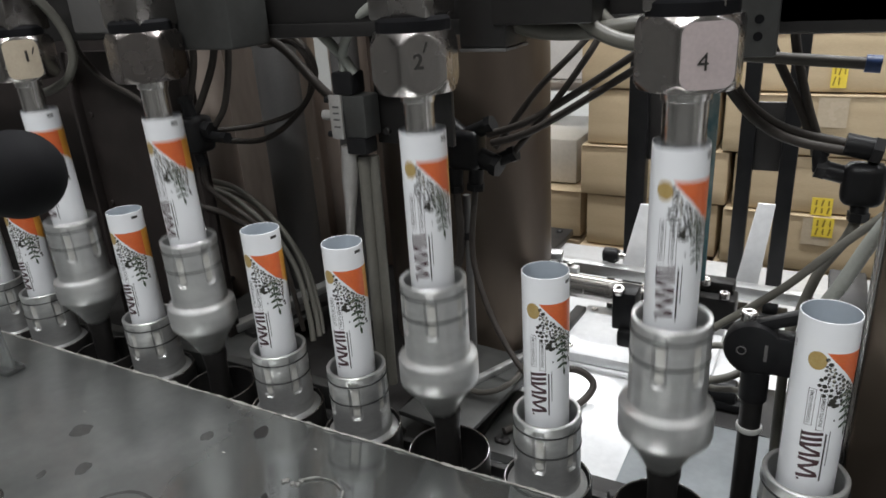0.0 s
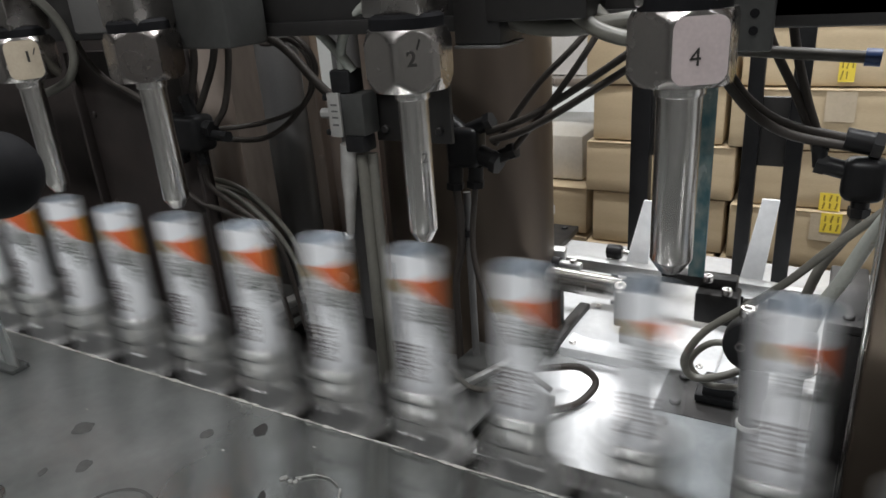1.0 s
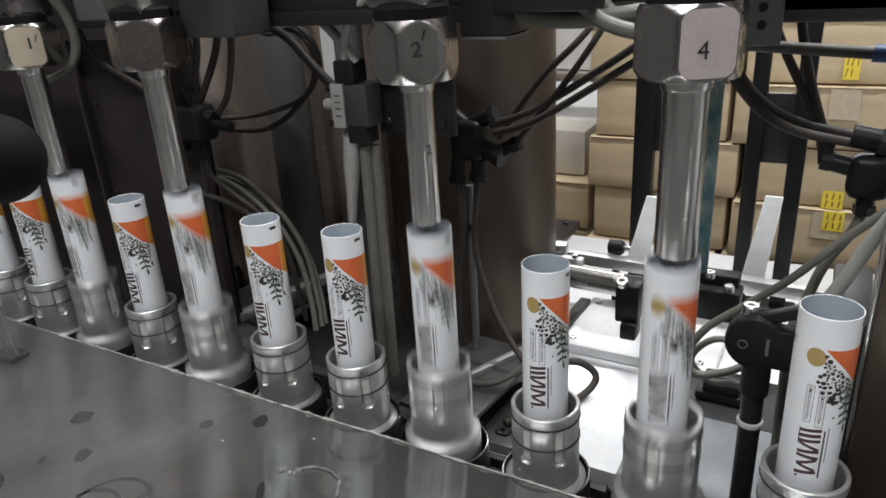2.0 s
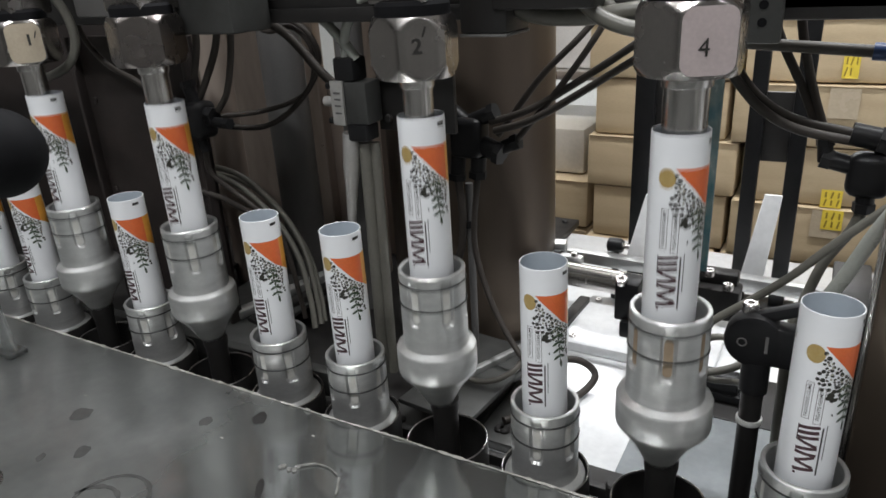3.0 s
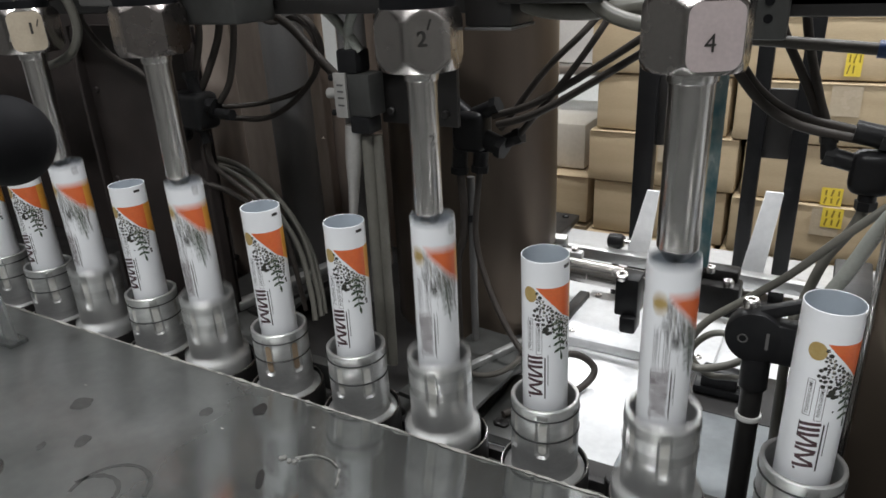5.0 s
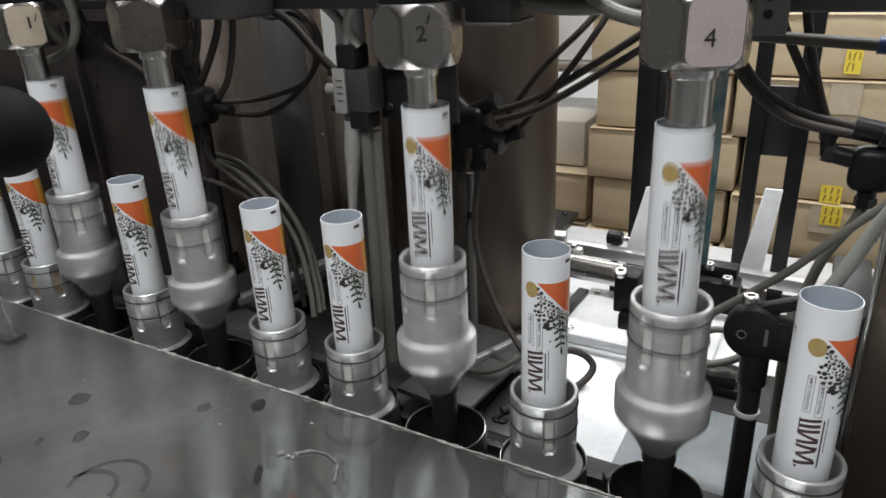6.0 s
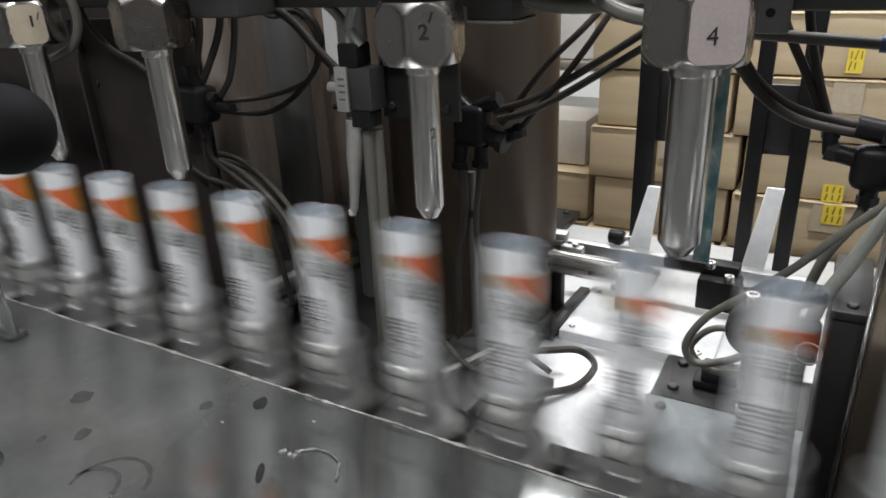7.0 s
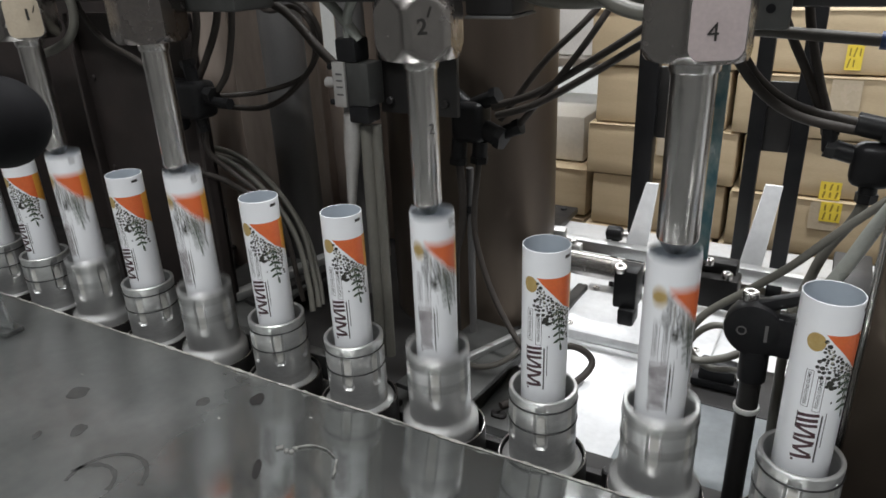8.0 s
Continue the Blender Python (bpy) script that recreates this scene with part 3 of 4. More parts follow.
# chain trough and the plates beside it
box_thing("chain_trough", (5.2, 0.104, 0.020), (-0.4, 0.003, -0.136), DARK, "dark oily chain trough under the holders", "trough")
box_thing("guide_rail", (0.72, 0.014, 0.030), (-0.76, 0.062, -0.094), DARK_GREY, "grey steel guide rail behind the holders", "rail", 0.002)
box_thing("cover_plate", (0.130, 0.20, 0.006), (-0.665, 0.175, -0.098), DARK_GREY, "grey steel cover plate beside the tube line", "plate", 0.001, 4)
box_thing("cover_plate", (0.085, 0.16, 0.006), (-0.325, 0.150, -0.104), DARK_GREY, "grey steel cover plate beside the tube line", "plate", 0.001, -6)
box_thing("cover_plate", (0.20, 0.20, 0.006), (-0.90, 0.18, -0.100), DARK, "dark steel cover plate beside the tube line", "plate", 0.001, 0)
box_thing("drip_tray", (0.42, 0.030, 0.010), (0.00, 0.072, -0.130), DARK, "dark steel strip along the deck edge", "strip", 0.001, 0)


def bar_between(name, a, b, w, h, material, label, category):
    """A flat bar laid from a to b."""
    a, b = Vector(a), Vector(b)
    d = b - a
    m = Matrix.Translation((a + b) / 2) @ d.to_track_quat("X", "Z").to_matrix().to_4x4()
    return tagged(link(name, block((d.length, w, h), (0, 0, 0), min(w, h) * 0.15), material, None, "", m), label, category)


# the bare bars are added for the bright edges of cover plates
bar_between("cross_bar", (-0.6600, 0.1330, -0.088), (-0.6180, 0.3150, -0.088), 0.016, 0.012, ALU, "bare steel bar standing in for the bright edge of a cover plate", "bar")
bar_between("cross_bar", (-0.6360, 0.1330, -0.094), (-0.5940, 0.3150, -0.094), 0.020, 0.010, DARK, "dark steel bar across the cover plates", "bar")
# dark bar added as the dark left face of the step plate
bar_between("cross_bar", (-0.2930, 0.2900, -0.131), (-0.2870, 0.4250, -0.131), 0.015, 0.014, DARK, "dark bar standing in for the dark left face of the step plate", "bar")
bar_between("cross_bar", (-0.3420, 0.1080, -0.098), (-0.2880, 0.2330, -0.098), 0.008, 0.008, ALU, "bare steel bar standing in for the bright edge of a cover plate", "bar")
# dark half of the bed, left of the column
def bed_cover(x0, x1, y0, y1, z, material, label):
    c = thing("bed_cover", pose((x0 + x1) / 2, (y0 + y1) / 2, z), label, "cover sheet")
    part("sheet", block((x1 - x0, y1 - y0, 0.012), (0, 0, 0), 0.002), material, c)
    for sx in (-1, 1):
        for sy in (-1, 1):
            part("screw", lathe([(0.006, 0.0055), (0.006, 0.0085), (0.0045, 0.0100)], 16, at=(sx * ((x1 - x0) / 2 - 0.02), sy * ((y1 - y0) / 2 - 0.02), 0)), DARK, c)
    return c


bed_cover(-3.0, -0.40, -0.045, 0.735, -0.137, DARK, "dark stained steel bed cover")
# two dark grey sheets added to darken the deck beside the column
bed_cover(-0.398, -0.297, 0.058, 0.300, -0.1372, DARK_GREY, "dark grey sheet added over the deck beside the column")
bed_cover(-0.2955, -0.250, 0.090, 0.205, -0.1395, DARK_GREY, "small dark grey sheet added over the deck")
bed_cover(-0.150, 0.545, 0.060, 0.218, -0.1368, DULL, "grey steel bed cover screwed to the deck")
# black block added for an unidentified dark blob on the covers
foot = thing("hose_clip", pose(-0.082, 0.262, -0.1308), "black block standing in for a dark blob on the bed cover", "clip")
part("base", block((0.052, 0.030, 0.010), (0, 0, 0.005), 0.003), BLACK, foot)
part("saddle", turned(lathe([(0.013, -0.018), (0.014, -0.016), (0.014, 0.016), (0.013, 0.018)], 28), Matrix.Translation((0, 0, 0.016)) @ Matrix.Rotation(math.pi / 2, 4, "Y")), BLACK, foot)
part("screw", lathe([(0.004, 0.010), (0.004, 0.012), (0.003, 0.013)], 14, at=(0.021, 0, 0)), STEEL, foot)
# dark strip laid in for the shadowed gap behind the grey cover
bed_cover(-0.146, 0.545, 0.220, 0.313, -0.1378, DARK, "dark sheet standing in for the shadowed gap behind the grey cover")
step = thing("step_plate", pose(-0.190, 0.377, -0.138), "bright raised steel plate on the deck", "plate")
part("sheet", block((0.186, 0.140, 0.013), (0, 0, 0), 0.0015), DECK, step)
for sx, sy in ((-0.080, -0.055), (0.075, -0.055), (-0.080, 0.055), (0.075, 0.055)):
    part("screw", lathe([(0.0045, 0.0060), (0.0045, 0.0085), (0.0036, 0.0095), (0.0020, 0.0095), (0.0018, 0.0075)], 16, at=(sx, sy, 0)), STEEL, step)
box = thing("steel_box", pose(0.016, 0.140, -0.141), "dark steel box beside the guard panel", "box")
part("case", block((0.026, 0.110, 0.202), (0, 0, 0.101), 0.003), DARK, box)
part("lid", block((0.028, 0.112, 0.008), (0, 0, 0.206), 0.002), DARK, box)
for sy in (-0.045, 0.045):
    part("screw", lathe([(0.004, 0.2095), (0.004, 0.2115), (0.003, 0.2125)], 16, at=(0, sy, 0)), DARK, box)


# back panels with gaps between them
def back_panel(x0, x1, y, z0, z1, material, label):
    w, h = x1 - x0, z1 - z0
    p = thing("back_panel", pose((x0 + x1) / 2, y, z0), label, "panel", "back panels")
    part("sheet", block((w, 0.006, h), (0, 0, h / 2), 0.001), material, p)
    for side in (-1, 1):
        part("folded_edge", block((0.006, 0.018, h), (side * (w / 2 - 0.003), -0.006, h / 2), 0.002), material, p)
        for k in range(3):
            bm = turned(lathe([(0.004, 0), (0.004, 0.0015), (0.0028, 0.0024)], 14), Matrix.Translation((side * (w / 2 - 0.018), -0.003, h * (0.2 + 0.3 * k))) @ Matrix.Rotation(math.pi / 2, 4, "X"))
            part("rivet", bm, material, p)
    return p


back_panel(-0.86, -0.655, 0.135, -0.13, 0.262, DUSK, "black painted steel panel behind the nozzles")
back_panel(-2.40, -0.925, 0.30, -0.13, 0.75, DUSK, "dark steel panel behind the nozzles")
back_panel(-1.300, -0.742, 0.47, -0.13, 0.75, PANEL, "tarnished brown steel panel behind the nozzles")
back_panel(-0.705, -0.500, 0.47, -0.13, 0.75, PANEL, "tarnished brown steel panel behind the nozzles")
back_panel(-0.780, -0.690, 0.482, -0.13, 0.158, PANEL, "short tarnished steel panel closing a gap")
for x, y, r, m in ((-0.800, 0.30, 0.022, PANEL), (-0.700, 0.33, 0.030, GREY), (-0.560, 0.30, 0.018, GREY), (-0.625, 0.40, 0.026, PANEL)):
    post = thing("guide_post", pose(x, y, 0), "round steel guide post behind the nozzles", "post", "guide posts")
    part("shaft", lathe([(r, -0.14), (r, 0.75)], 32), m, post)


# upper beam, bracket and blocks
def upper_frame():
    f = thing("upper_beam", pose(0, 0, 0), "dark steel cross beam that carries the nozzles", "beam")
    part("beam", block((1.30, 0.05, 0.060), (-0.62, 0.105, 0.309), 0.003), DARK, f)
    part("lower_lip", block((0.395, 0.004, 0.012), (-0.335, 0.078, 0.284), 0.001), DARK, f, "bare steel lip")
    part("beam", block((0.50, 0.03, 0.05), (0.19, 0.095, 0.299), 0.003), DARK, f)
    b = part("bracket", block((0.034, 0.006, 0.075), (-0.067, 0.058, 0.300), 0.002), DARK_GREY, f, "drilled steel bracket")
    for z in (0.2755, 0.2860):
        bm = turned(lathe([(0.0028, -0.0006), (0.0028, 0.0006)], 16), Matrix.Translation((-0.0615, 0.0546, z)) @ Matrix.Rotation(math.pi / 2, 4, "X"))
        part("hole", bm, RUBBER, b, "dark bolt hole")
    return f


upper_frame()
box_thing("manifold_block", (0.066, 0.05, 0.07), (-0.5045, 0.045, 0.309), DARK_GREY, "grey steel manifold block beside a nozzle", "block", 0.003)
block_ob = thing("manifold_block", pose(-0.246, 0.062, 0.269), "dark steel block with a bare lower edge beside a nozzle", "block")
part("body", block((0.038, 0.044, 0.072), (0, 0, 0.038), 0.003), DARK, block_ob)
part("lower_lip", block((0.038, 0.0446, 0.0022), (0, 0, 0.0010), 0.0006), GREY, block_ob, "bare worn lower edge")
hanger = thing("hanger_plate", pose(-0.363, 0.132, 0.172), "dark steel hanger plate below the cross beam", "plate")
part("sheet", block((0.084, 0.006, 0.112), (0, 0, 0.056), 0.001), DARK, hanger)
for sx in (-0.03, 0.03):
    part("screw", turned(lathe([(0.004, 0), (0.004, 0.003), (0.003, 0.004)], 14), Matrix.Translation((sx, -0.003, 0.012)) @ Matrix.Rotation(math.pi / 2, 4, "X")), DARK, hanger)
box_thing("manifold_block", (0.075, 0.05, 0.07), (-0.200, 0.062, 0.322), DARK, "dark steel manifold block beside a nozzle", "block", 0.003)
box_thing("manifold_block", (0.060, 0.05, 0.09), (-0.655, 0.050, 0.335), GREY, "grey steel manifold block beside a nozzle", "block", 0.003)


# cartons: front of the stack at y = 0.9
def carton(x0, x1, y0, depth, z0, z1, label_at=(), tape=True):
    w, h = x1 - x0, z1 - z0
    c = thing("carton", pose((x0 + x1) / 2, y0 + depth / 2, z0), "closed brown cardboard carton in a stack", "carton", "stacked cartons")
    bm = block((w - 0.004, depth, h - 0.003), (0, 0, h / 2), 0.004)
    bmesh.ops.subdivide_edges(bm, edges=[e for e in bm.edges if e.calc_length() > 0.05], cuts=3, use_grid_fill=True)
    rng = random.Random(int(x0 * 1000) + int(z0 * 977))
    off = rng.random() * 50
    for v in bm.verts:
        v.co.y += 0.0025 * noise.noise((v.co.x * 12 + off, v.co.z * 12, 0))
        v.co.z += 0.002 * noise.noise((v.co.x * 8, v.co.y * 8, off))
    part("box", bm, CARD, c)
    part("flap", block((w - 0.012, 0.004, 0.0022), (0, -depth / 2 - 0.0005, h - 0.0030), 0.0006), CARD, c, "cut edge of the top flap")
    if tape:
        part("packing_tape", block((0.045, 0.0008, 0.05), (0.02, -depth / 2 - 0.0035, h - 0.030), 0), CARD_TAPE, c, "clear packing tape end")
    for material, dx, dz, lw, lh, bars in label_at:
        lab = part("sticker", block((lw, 0.0006, lh), (dx, -depth / 2 - 0.0048, dz), 0), material, c, "yellow tape sticker" if material == YELLOW else "white paper sticker")
        for k in range(bars):
            row, col = divmod(k, 3)
            part("print_bar", block((lw * 0.09, 0.0004, lh * (0.30 + 0.08 * (k % 2))), (dx + lw * (0.30 * col - 0.28), -depth / 2 - 0.0053, dz + lh * (0.22 - 0.44 * row)), 0, None, Matrix.Rotation(0.2 * (k % 2), 4, "Y")), OLIVE, lab)
    return c


LAYERS = [-0.95, -0.85, -0.745, -0.64, -0.535, -0.430, -0.328, -0.225, -0.115, -0.010, 0.098, 0.203]
for k, (z0, z1) in enumerate(zip(LAYERS, LAYERS[1:])):
    s = 0.012 * (k % 3) - 0.01
    carton(-0.436 + (0.006 if k % 2 else -0.006), -0.172 + s, 0.90 + 0.006 * (k % 2), 0.30, z0, z1, tape=k % 2 == 0)
    spots = []
    if abs(z0 - 0.098) < 0.01:
        spots = [(YELLOW, 0.022, 0.030, 0.024, 0.040, 5)]
    if abs(z0 + 0.115) < 0.01:
        spots = [(YELLOW, 0.024, 0.016, 0.033, 0.032, 6), (PAPER, 0.070, 0.07, 0.008, 0.03, 0)]
    if abs(z0 + 0.225) < 0.01:
        spots = [(YELLOW, 0.030, 0.090, 0.033, 0.036, 6)]
    carton(-0.166 + s, 0.118 - s, 0.895 + 0.008 * ((k + 1) % 2), 0.30, z0, z1, spots, k % 2 == 1)
    carton(0.124 - s, 0.400, 0.90, 0.30, z0, z1)
for z0, z1 in zip(LAYERS[:8], LAYERS[1:9]):
    lab = [(PAPER, 0.050, 0.052, 0.032, 0.020, 0)] if abs(z0 + 0.225) < 0.01 else []
    carton(-0.720, -0.446, 0.93, 0.28, z0, z1 - 0.004, lab, False)
box_thing("pale_crate", (0.290, 0.25, 0.098), (-0.615, 1.095, -0.069), PALE_CARD, "pale beige wrapped crate on the carton stack", "crate", 0.006)
# box and shelf added to cover wall that renders too bright
box_thing("wall_dimming_box", (0.30, 0.20, 0.26), (-0.640, 1.20, 0.215), PAPER, "grey-white box added to dim the bright wall behind the cartons", "crate", 0.006)
box_thing("wall_shelf", (0.60, 0.30, 0.02), (-0.70, 1.22, 0.074), STEEL, "steel shelf added to carry the grey-white box", "shelf", 0.002)
for shelf_x in (-0.98, -0.42):
    box_thing("shelf_post", (0.02, 0.02, 1.02), (shelf_x, 1.35, -0.44), STEEL, "steel post under the shelf", "post", 0.002)


# black frame posts behind the first nozzle
def frame_post(x, y, w, label="black square steel frame post on the deck"):
    p = thing("frame_post", pose(x, y, DECK_Z), label, "post", "frame posts")
    part("bar", block((w, w * 0.8, 0.50), (0, 0, 0.25), 0.0015), BLACK, p)
    part("foot", block((w * 2.2, w * 2, 0.008), (0, 0, 0.005), 0.001), BLACK, p)
    return p


frame_post(-0.239, 0.52, 0.026)
frame_post(-0.1005, 0.52, 0.0185)
frame_post(-0.0500, 0.52, 0.0195)
box_thing("cross_plate", (0.034, 0.008, 0.088), (-0.0755, 0.525, 0.106), DARK, "dark plate between two frame posts", "plate", 0.001)
box_thing("cross_plate", (0.022, 0.008, 0.095), (-0.2155, 0.525, 0.115), DARK, "dark plate beside a frame post", "plate", 0.001)
box_thing("clamp_bar", (0.044, 0.030, 0.036), (-0.098, 0.30, -0.036), DARK, "dark clamp bar beside the slide rod", "clamp bar", 0.003)
box_thing("clamp_bar", (0.080, 0.020, 0.014), (-0.120, 0.31, -0.012), DARK, "dark clamp bar beside the slide rod", "clamp bar", 0.003)

def slat(x0, x1, xb0, xb1, y, z0, z1, label):
    """A leaning flat steel bar."""
    bm = bmesh.new()
    low = [bm.verts.new(c) for c in ((xb0, y - 0.02, z0), (xb1, y - 0.02, z0), (xb1, y - 0.016, z0), (xb0, y - 0.016, z0))]
    high = [bm.verts.new(c) for c in ((x0, y, z1), (x1, y, z1), (x1, y + 0.004, z1), (x0, y + 0.004, z1))]
    bm.faces.new(low[::-1])
    bm.faces.new(high)
    for k in range(4):
        bm.faces.new((low[k], low[(k + 1) % 4], high[(k + 1) % 4], high[k]))
    bmesh.ops.bevel(bm, geom=bm.edges[:], offset=0.0006, segments=1, affect="EDGES")
    bmesh.ops.recalc_face_normals(bm, faces=bm.faces)
    return tagged(link("flat_bar", bm, DECK), label, "slat", "steel slats")


slat(-0.076, -0.056, -0.095, -0.067, 0.46, -0.088, 0.037, "bright flat steel bar leaning behind the rail")
slat(-0.219, -0.203, -0.240, -0.208, 0.46, -0.080, 0.022, "bright flat steel bar leaning behind the rail")

# horizontal slide rod with its clamp
slide = thing("slide_rod", pose(-0.245, 0.30, -0.034), "polished round slide rod behind the line", "rod")
part("rod", rod_between((-0.075, 0.01, -0.003), (0.075, -0.005, 0.0), 0.014), NOZZLE, slide)
part("sleeve", rod_between((-0.100, 0.012, -0.003), (-0.050, 0.008, -0.002), 0.0165), BLACK, slide, "black sleeve on the rod")
clamp = thing("rod_clamp", pose(-0.190, 0.255, -0.020), "black clamp block on the slide rod", "clamp")
part("body", block((0.026, 0.03, 0.046), (0.004, 0.01, -0.014), 0.003), BLACK, clamp)
part("jaw", block((0.018, 0.024, 0.020), (0.008, 0.0, -0.044), 0.003), BLACK, clamp)
part("bolt", turned(lathe([(0.0068, 0), (0.0068, 0.005), (0.0058, 0.006), (0.0032, 0.006), (0.003, 0.003)], 20), Matrix.Translation((-0.002, -0.002, 0.009)) @ Matrix.Rotation(radians(25), 4, "X")), NOZZLE, clamp, "bright socket bolt")
box_thing("steel_rail", (0.38, 0.018, 0.016), (-0.130, 0.43, -0.068), ALU, "bright square steel rail across the deck", "rail", 0.0015, -2)
box_thing("end_block", (0.022, 0.020, 0.018), (-0.318, 0.40, -0.045), ALU, "bright steel end block on the rail", "block", 0.002, 12)


grip = thing("thumbwheel", pose(-0.253, 0.45, -0.052), "small black thumbwheel behind the slide rod", "thumbwheel")
part("grip", turned(lathe([(0.006, -0.012), (0.010, -0.010), (0.0105, 0.006), (0.008, 0.010)], 20), Matrix.Rotation(math.pi / 2, 4, "Y")), BLACK, grip)
part("stud", rod_between((0.008, 0, 0), (0.03, 0, 0), 0.004), NOZZLE, grip)
part("stem", rod_between((0, 0, -0.004), (0, 0, -0.094), 0.005), DARK, grip)
joint = thing("rod_end", pose(-0.300, 0.36, -0.045), "bright rod end joint with a black collar", "joint")
part("collar", rod_between((-0.020, 0, 0.0), (0.000, 0, 0.0), 0.013), BLACK, joint)
part("link", block((0.030, 0.012, 0.010), (0.014, 0, 0.004), 0.002), ALU, joint)
part("bolt", lathe([(0.005, 0.006), (0.005, 0.012), (0.004, 0.013)], 6, at=(0.018, 0, 0)), NOZZLE, joint)
part("support", block((0.014, 0.014, 0.100), (-0.004, 0, -0.050), 0.002), DARK, joint)
for bx, by, bz in ((-0.108, 0.286, -0.003), (-0.088, 0.286, -0.016), (-0.150, 0.298, -0.003)):
    b = thing("cap_screw", pose(bx, by, bz), "bright cap screw in the clamp bar", "screw", "cap screws")
    part("head", lathe([(0.0055, 0), (0.0055, 0.006), (0.0048, 0.007), (0.0026, 0.007), (0.0024, 0.004)], 18), NOZZLE, b)

# ratchet clamp on its rod, beside the line
def ratchet_clamp():
    k = thing("ratchet_clamp", pose(-0.041, 0.078, DECK_Z), "black plastic clamp head on a dark rod", "clamp")
    zc = 0.190
    part("rod", lathe([(0.0082, 0), (0.0082, 0.20)], 24), DARK, k, "dark steel rod")
    head = turned(lathe([(0.017, -0.010), (0.0205, -0.0085), (0.0215, -0.006), (0.0215, 0.006), (0.0205, 0.0085), (0.017, 0.010)], 40), Matrix.Translation((-0.003, 0, zc)) @ Matrix.Rotation(math.pi / 2, 4, "X"))
    merge(head, block((0.044, 0.019, 0.034), (0.018, 0, zc - 0.002), 0.005))
    part("head", head, BLACK, k)
    part("collar", lathe([(0.0105, 0.145), (0.0105, 0.172)], 24), BLACK, k)
    part("lever", block((0.048, 0.012, 0.010), (0.018, 0.002, zc + 0.026), 0.004, None, Matrix.Rotation(radians(-24), 4, "Y")), BLACK, k)
    part("pivot_bolt", lathe([(0.0060, zc + 0.020), (0.0060, zc + 0.026), (0.005, zc + 0.027), (0.003, zc + 0.027), (0.003, zc + 0.024)], 20, at=(-0.009, 0.004, 0)), NOZZLE, k, "bright socket bolt")
    face = Matrix.Translation((0, -0.0104, zc)) @ Matrix.Rotation(math.pi / 2, 4, "X")
    part("figure", turned(lettering("1", 0.020), face @ Matrix.Translation((0.006, 0, 0))), GREY, k, "grey moulded figure")
    part("ring_mark", turned(ring(0.0032, 0.0006, 0, 20), face @ Matrix.Translation((-0.011, 0, 0))), GREY, k)
    part("wire_loop", turned(ring(0.0085, 0.0007, 0, 28), face @ Matrix.Translation((0.034, -0.006, 0))), SILVER, k, "thin steel wire loop")
    part("cable_tie", lathe([(0.0095, 0.115), (0.0099, 0.116), (0.0099, 0.1185), (0.0095, 0.1195)], 24), WHITE_TIE, k, "white nylon cable tie")
    return k


ratchet_clamp()

# upright stainless guard beside the line
guard = thing("side_guard", pose(0.085, 0.075, -0.14), "upright stainless guard panel beside the line", "guard")
part("panel", block((0.115, 0.010, 0.75), (0, 0, 0.375), 0.003), COLUMN, guard)
part("edge_strip", block((0.004, 0.014, 0.75), (-0.059, 0.004, 0.375), 0.0015), STEEL, guard)

# tinted strip behind the wide nozzle
box_thing("scale_strip", (0.0130, 0.003, 0.190), (-0.0950, 0.12, 0.170), TEAL, "green tinted plastic scale strip behind a nozzle", "strip", 0.0008)


# ---- hoses, cables and fittings ----
def hose(points, r, material, label, category="hose", group="air hoses"):
    name = "cable" if category == "cable" else "air_hose"
    return tagged(link(name, sweep(points, r), material, None, "", None, 60), label, category, group)


GREY_HOSE, PALE_HOSE, DARK_CABLE = "grey plastic air hose", "pale plastic air hose", "dark cable hanging behind the nozzles"
# beside the ratchet clamp
hose([(0.060, 0.125, 0.175), (0.026, 0.12, 0.142), (-0.001, 0.12, 0.112), (-0.028, 0.12, 0.080), (-0.056, 0.12, 0.053), (-0.085, 0.118, 0.026), (-0.099, 0.115, -0.002),
      (-0.090, 0.115, -0.018), (-0.066, 0.118, -0.012), (-0.050, 0.125, -0.004)], 0.0034, HOSE, GREY_HOSE + " curling beside the clamp")
hose([(-0.050, 0.13, 0.012), (-0.080, 0.13, 0.010), (-0.096, 0.125, -0.010), (-0.080, 0.122, -0.026), (-0.056, 0.115, -0.020), (-0.042, 0.090, -0.008)], 0.003, HOSE, GREY_HOSE + " curling to the clamp rod")
hose([(0.014, 0.15, 0.131), (0.008, 0.15, 0.112), (-0.006, 0.148, 0.085), (-0.016, 0.14, 0.050), (-0.022, 0.13, 0.020), (-0.020, 0.13, -0.14)], 0.0042, HOSE, GREY_HOSE + " under the black fitting")
hose([(0.090, 0.11, 0.260), (0.050, 0.11, 0.180), (0.026, 0.11, 0.135), (0.010, 0.11, 0.095), (-0.006, 0.11, 0.055), (-0.012, 0.11, 0.0), (-0.008, 0.115, -0.14)], 0.0055, HOSE_PALE, PALE_HOSE + " beside the guard panel")
# to the fitting on the right
hose([(-0.105, 0.150, 0.262), (-0.088, 0.15, 0.238), (-0.070, 0.15, 0.215), (-0.044, 0.15, 0.198), (-0.005, 0.15, 0.189), (0.010, 0.15, 0.187)], 0.0038, CABLE, "dark air hose to the black fitting")
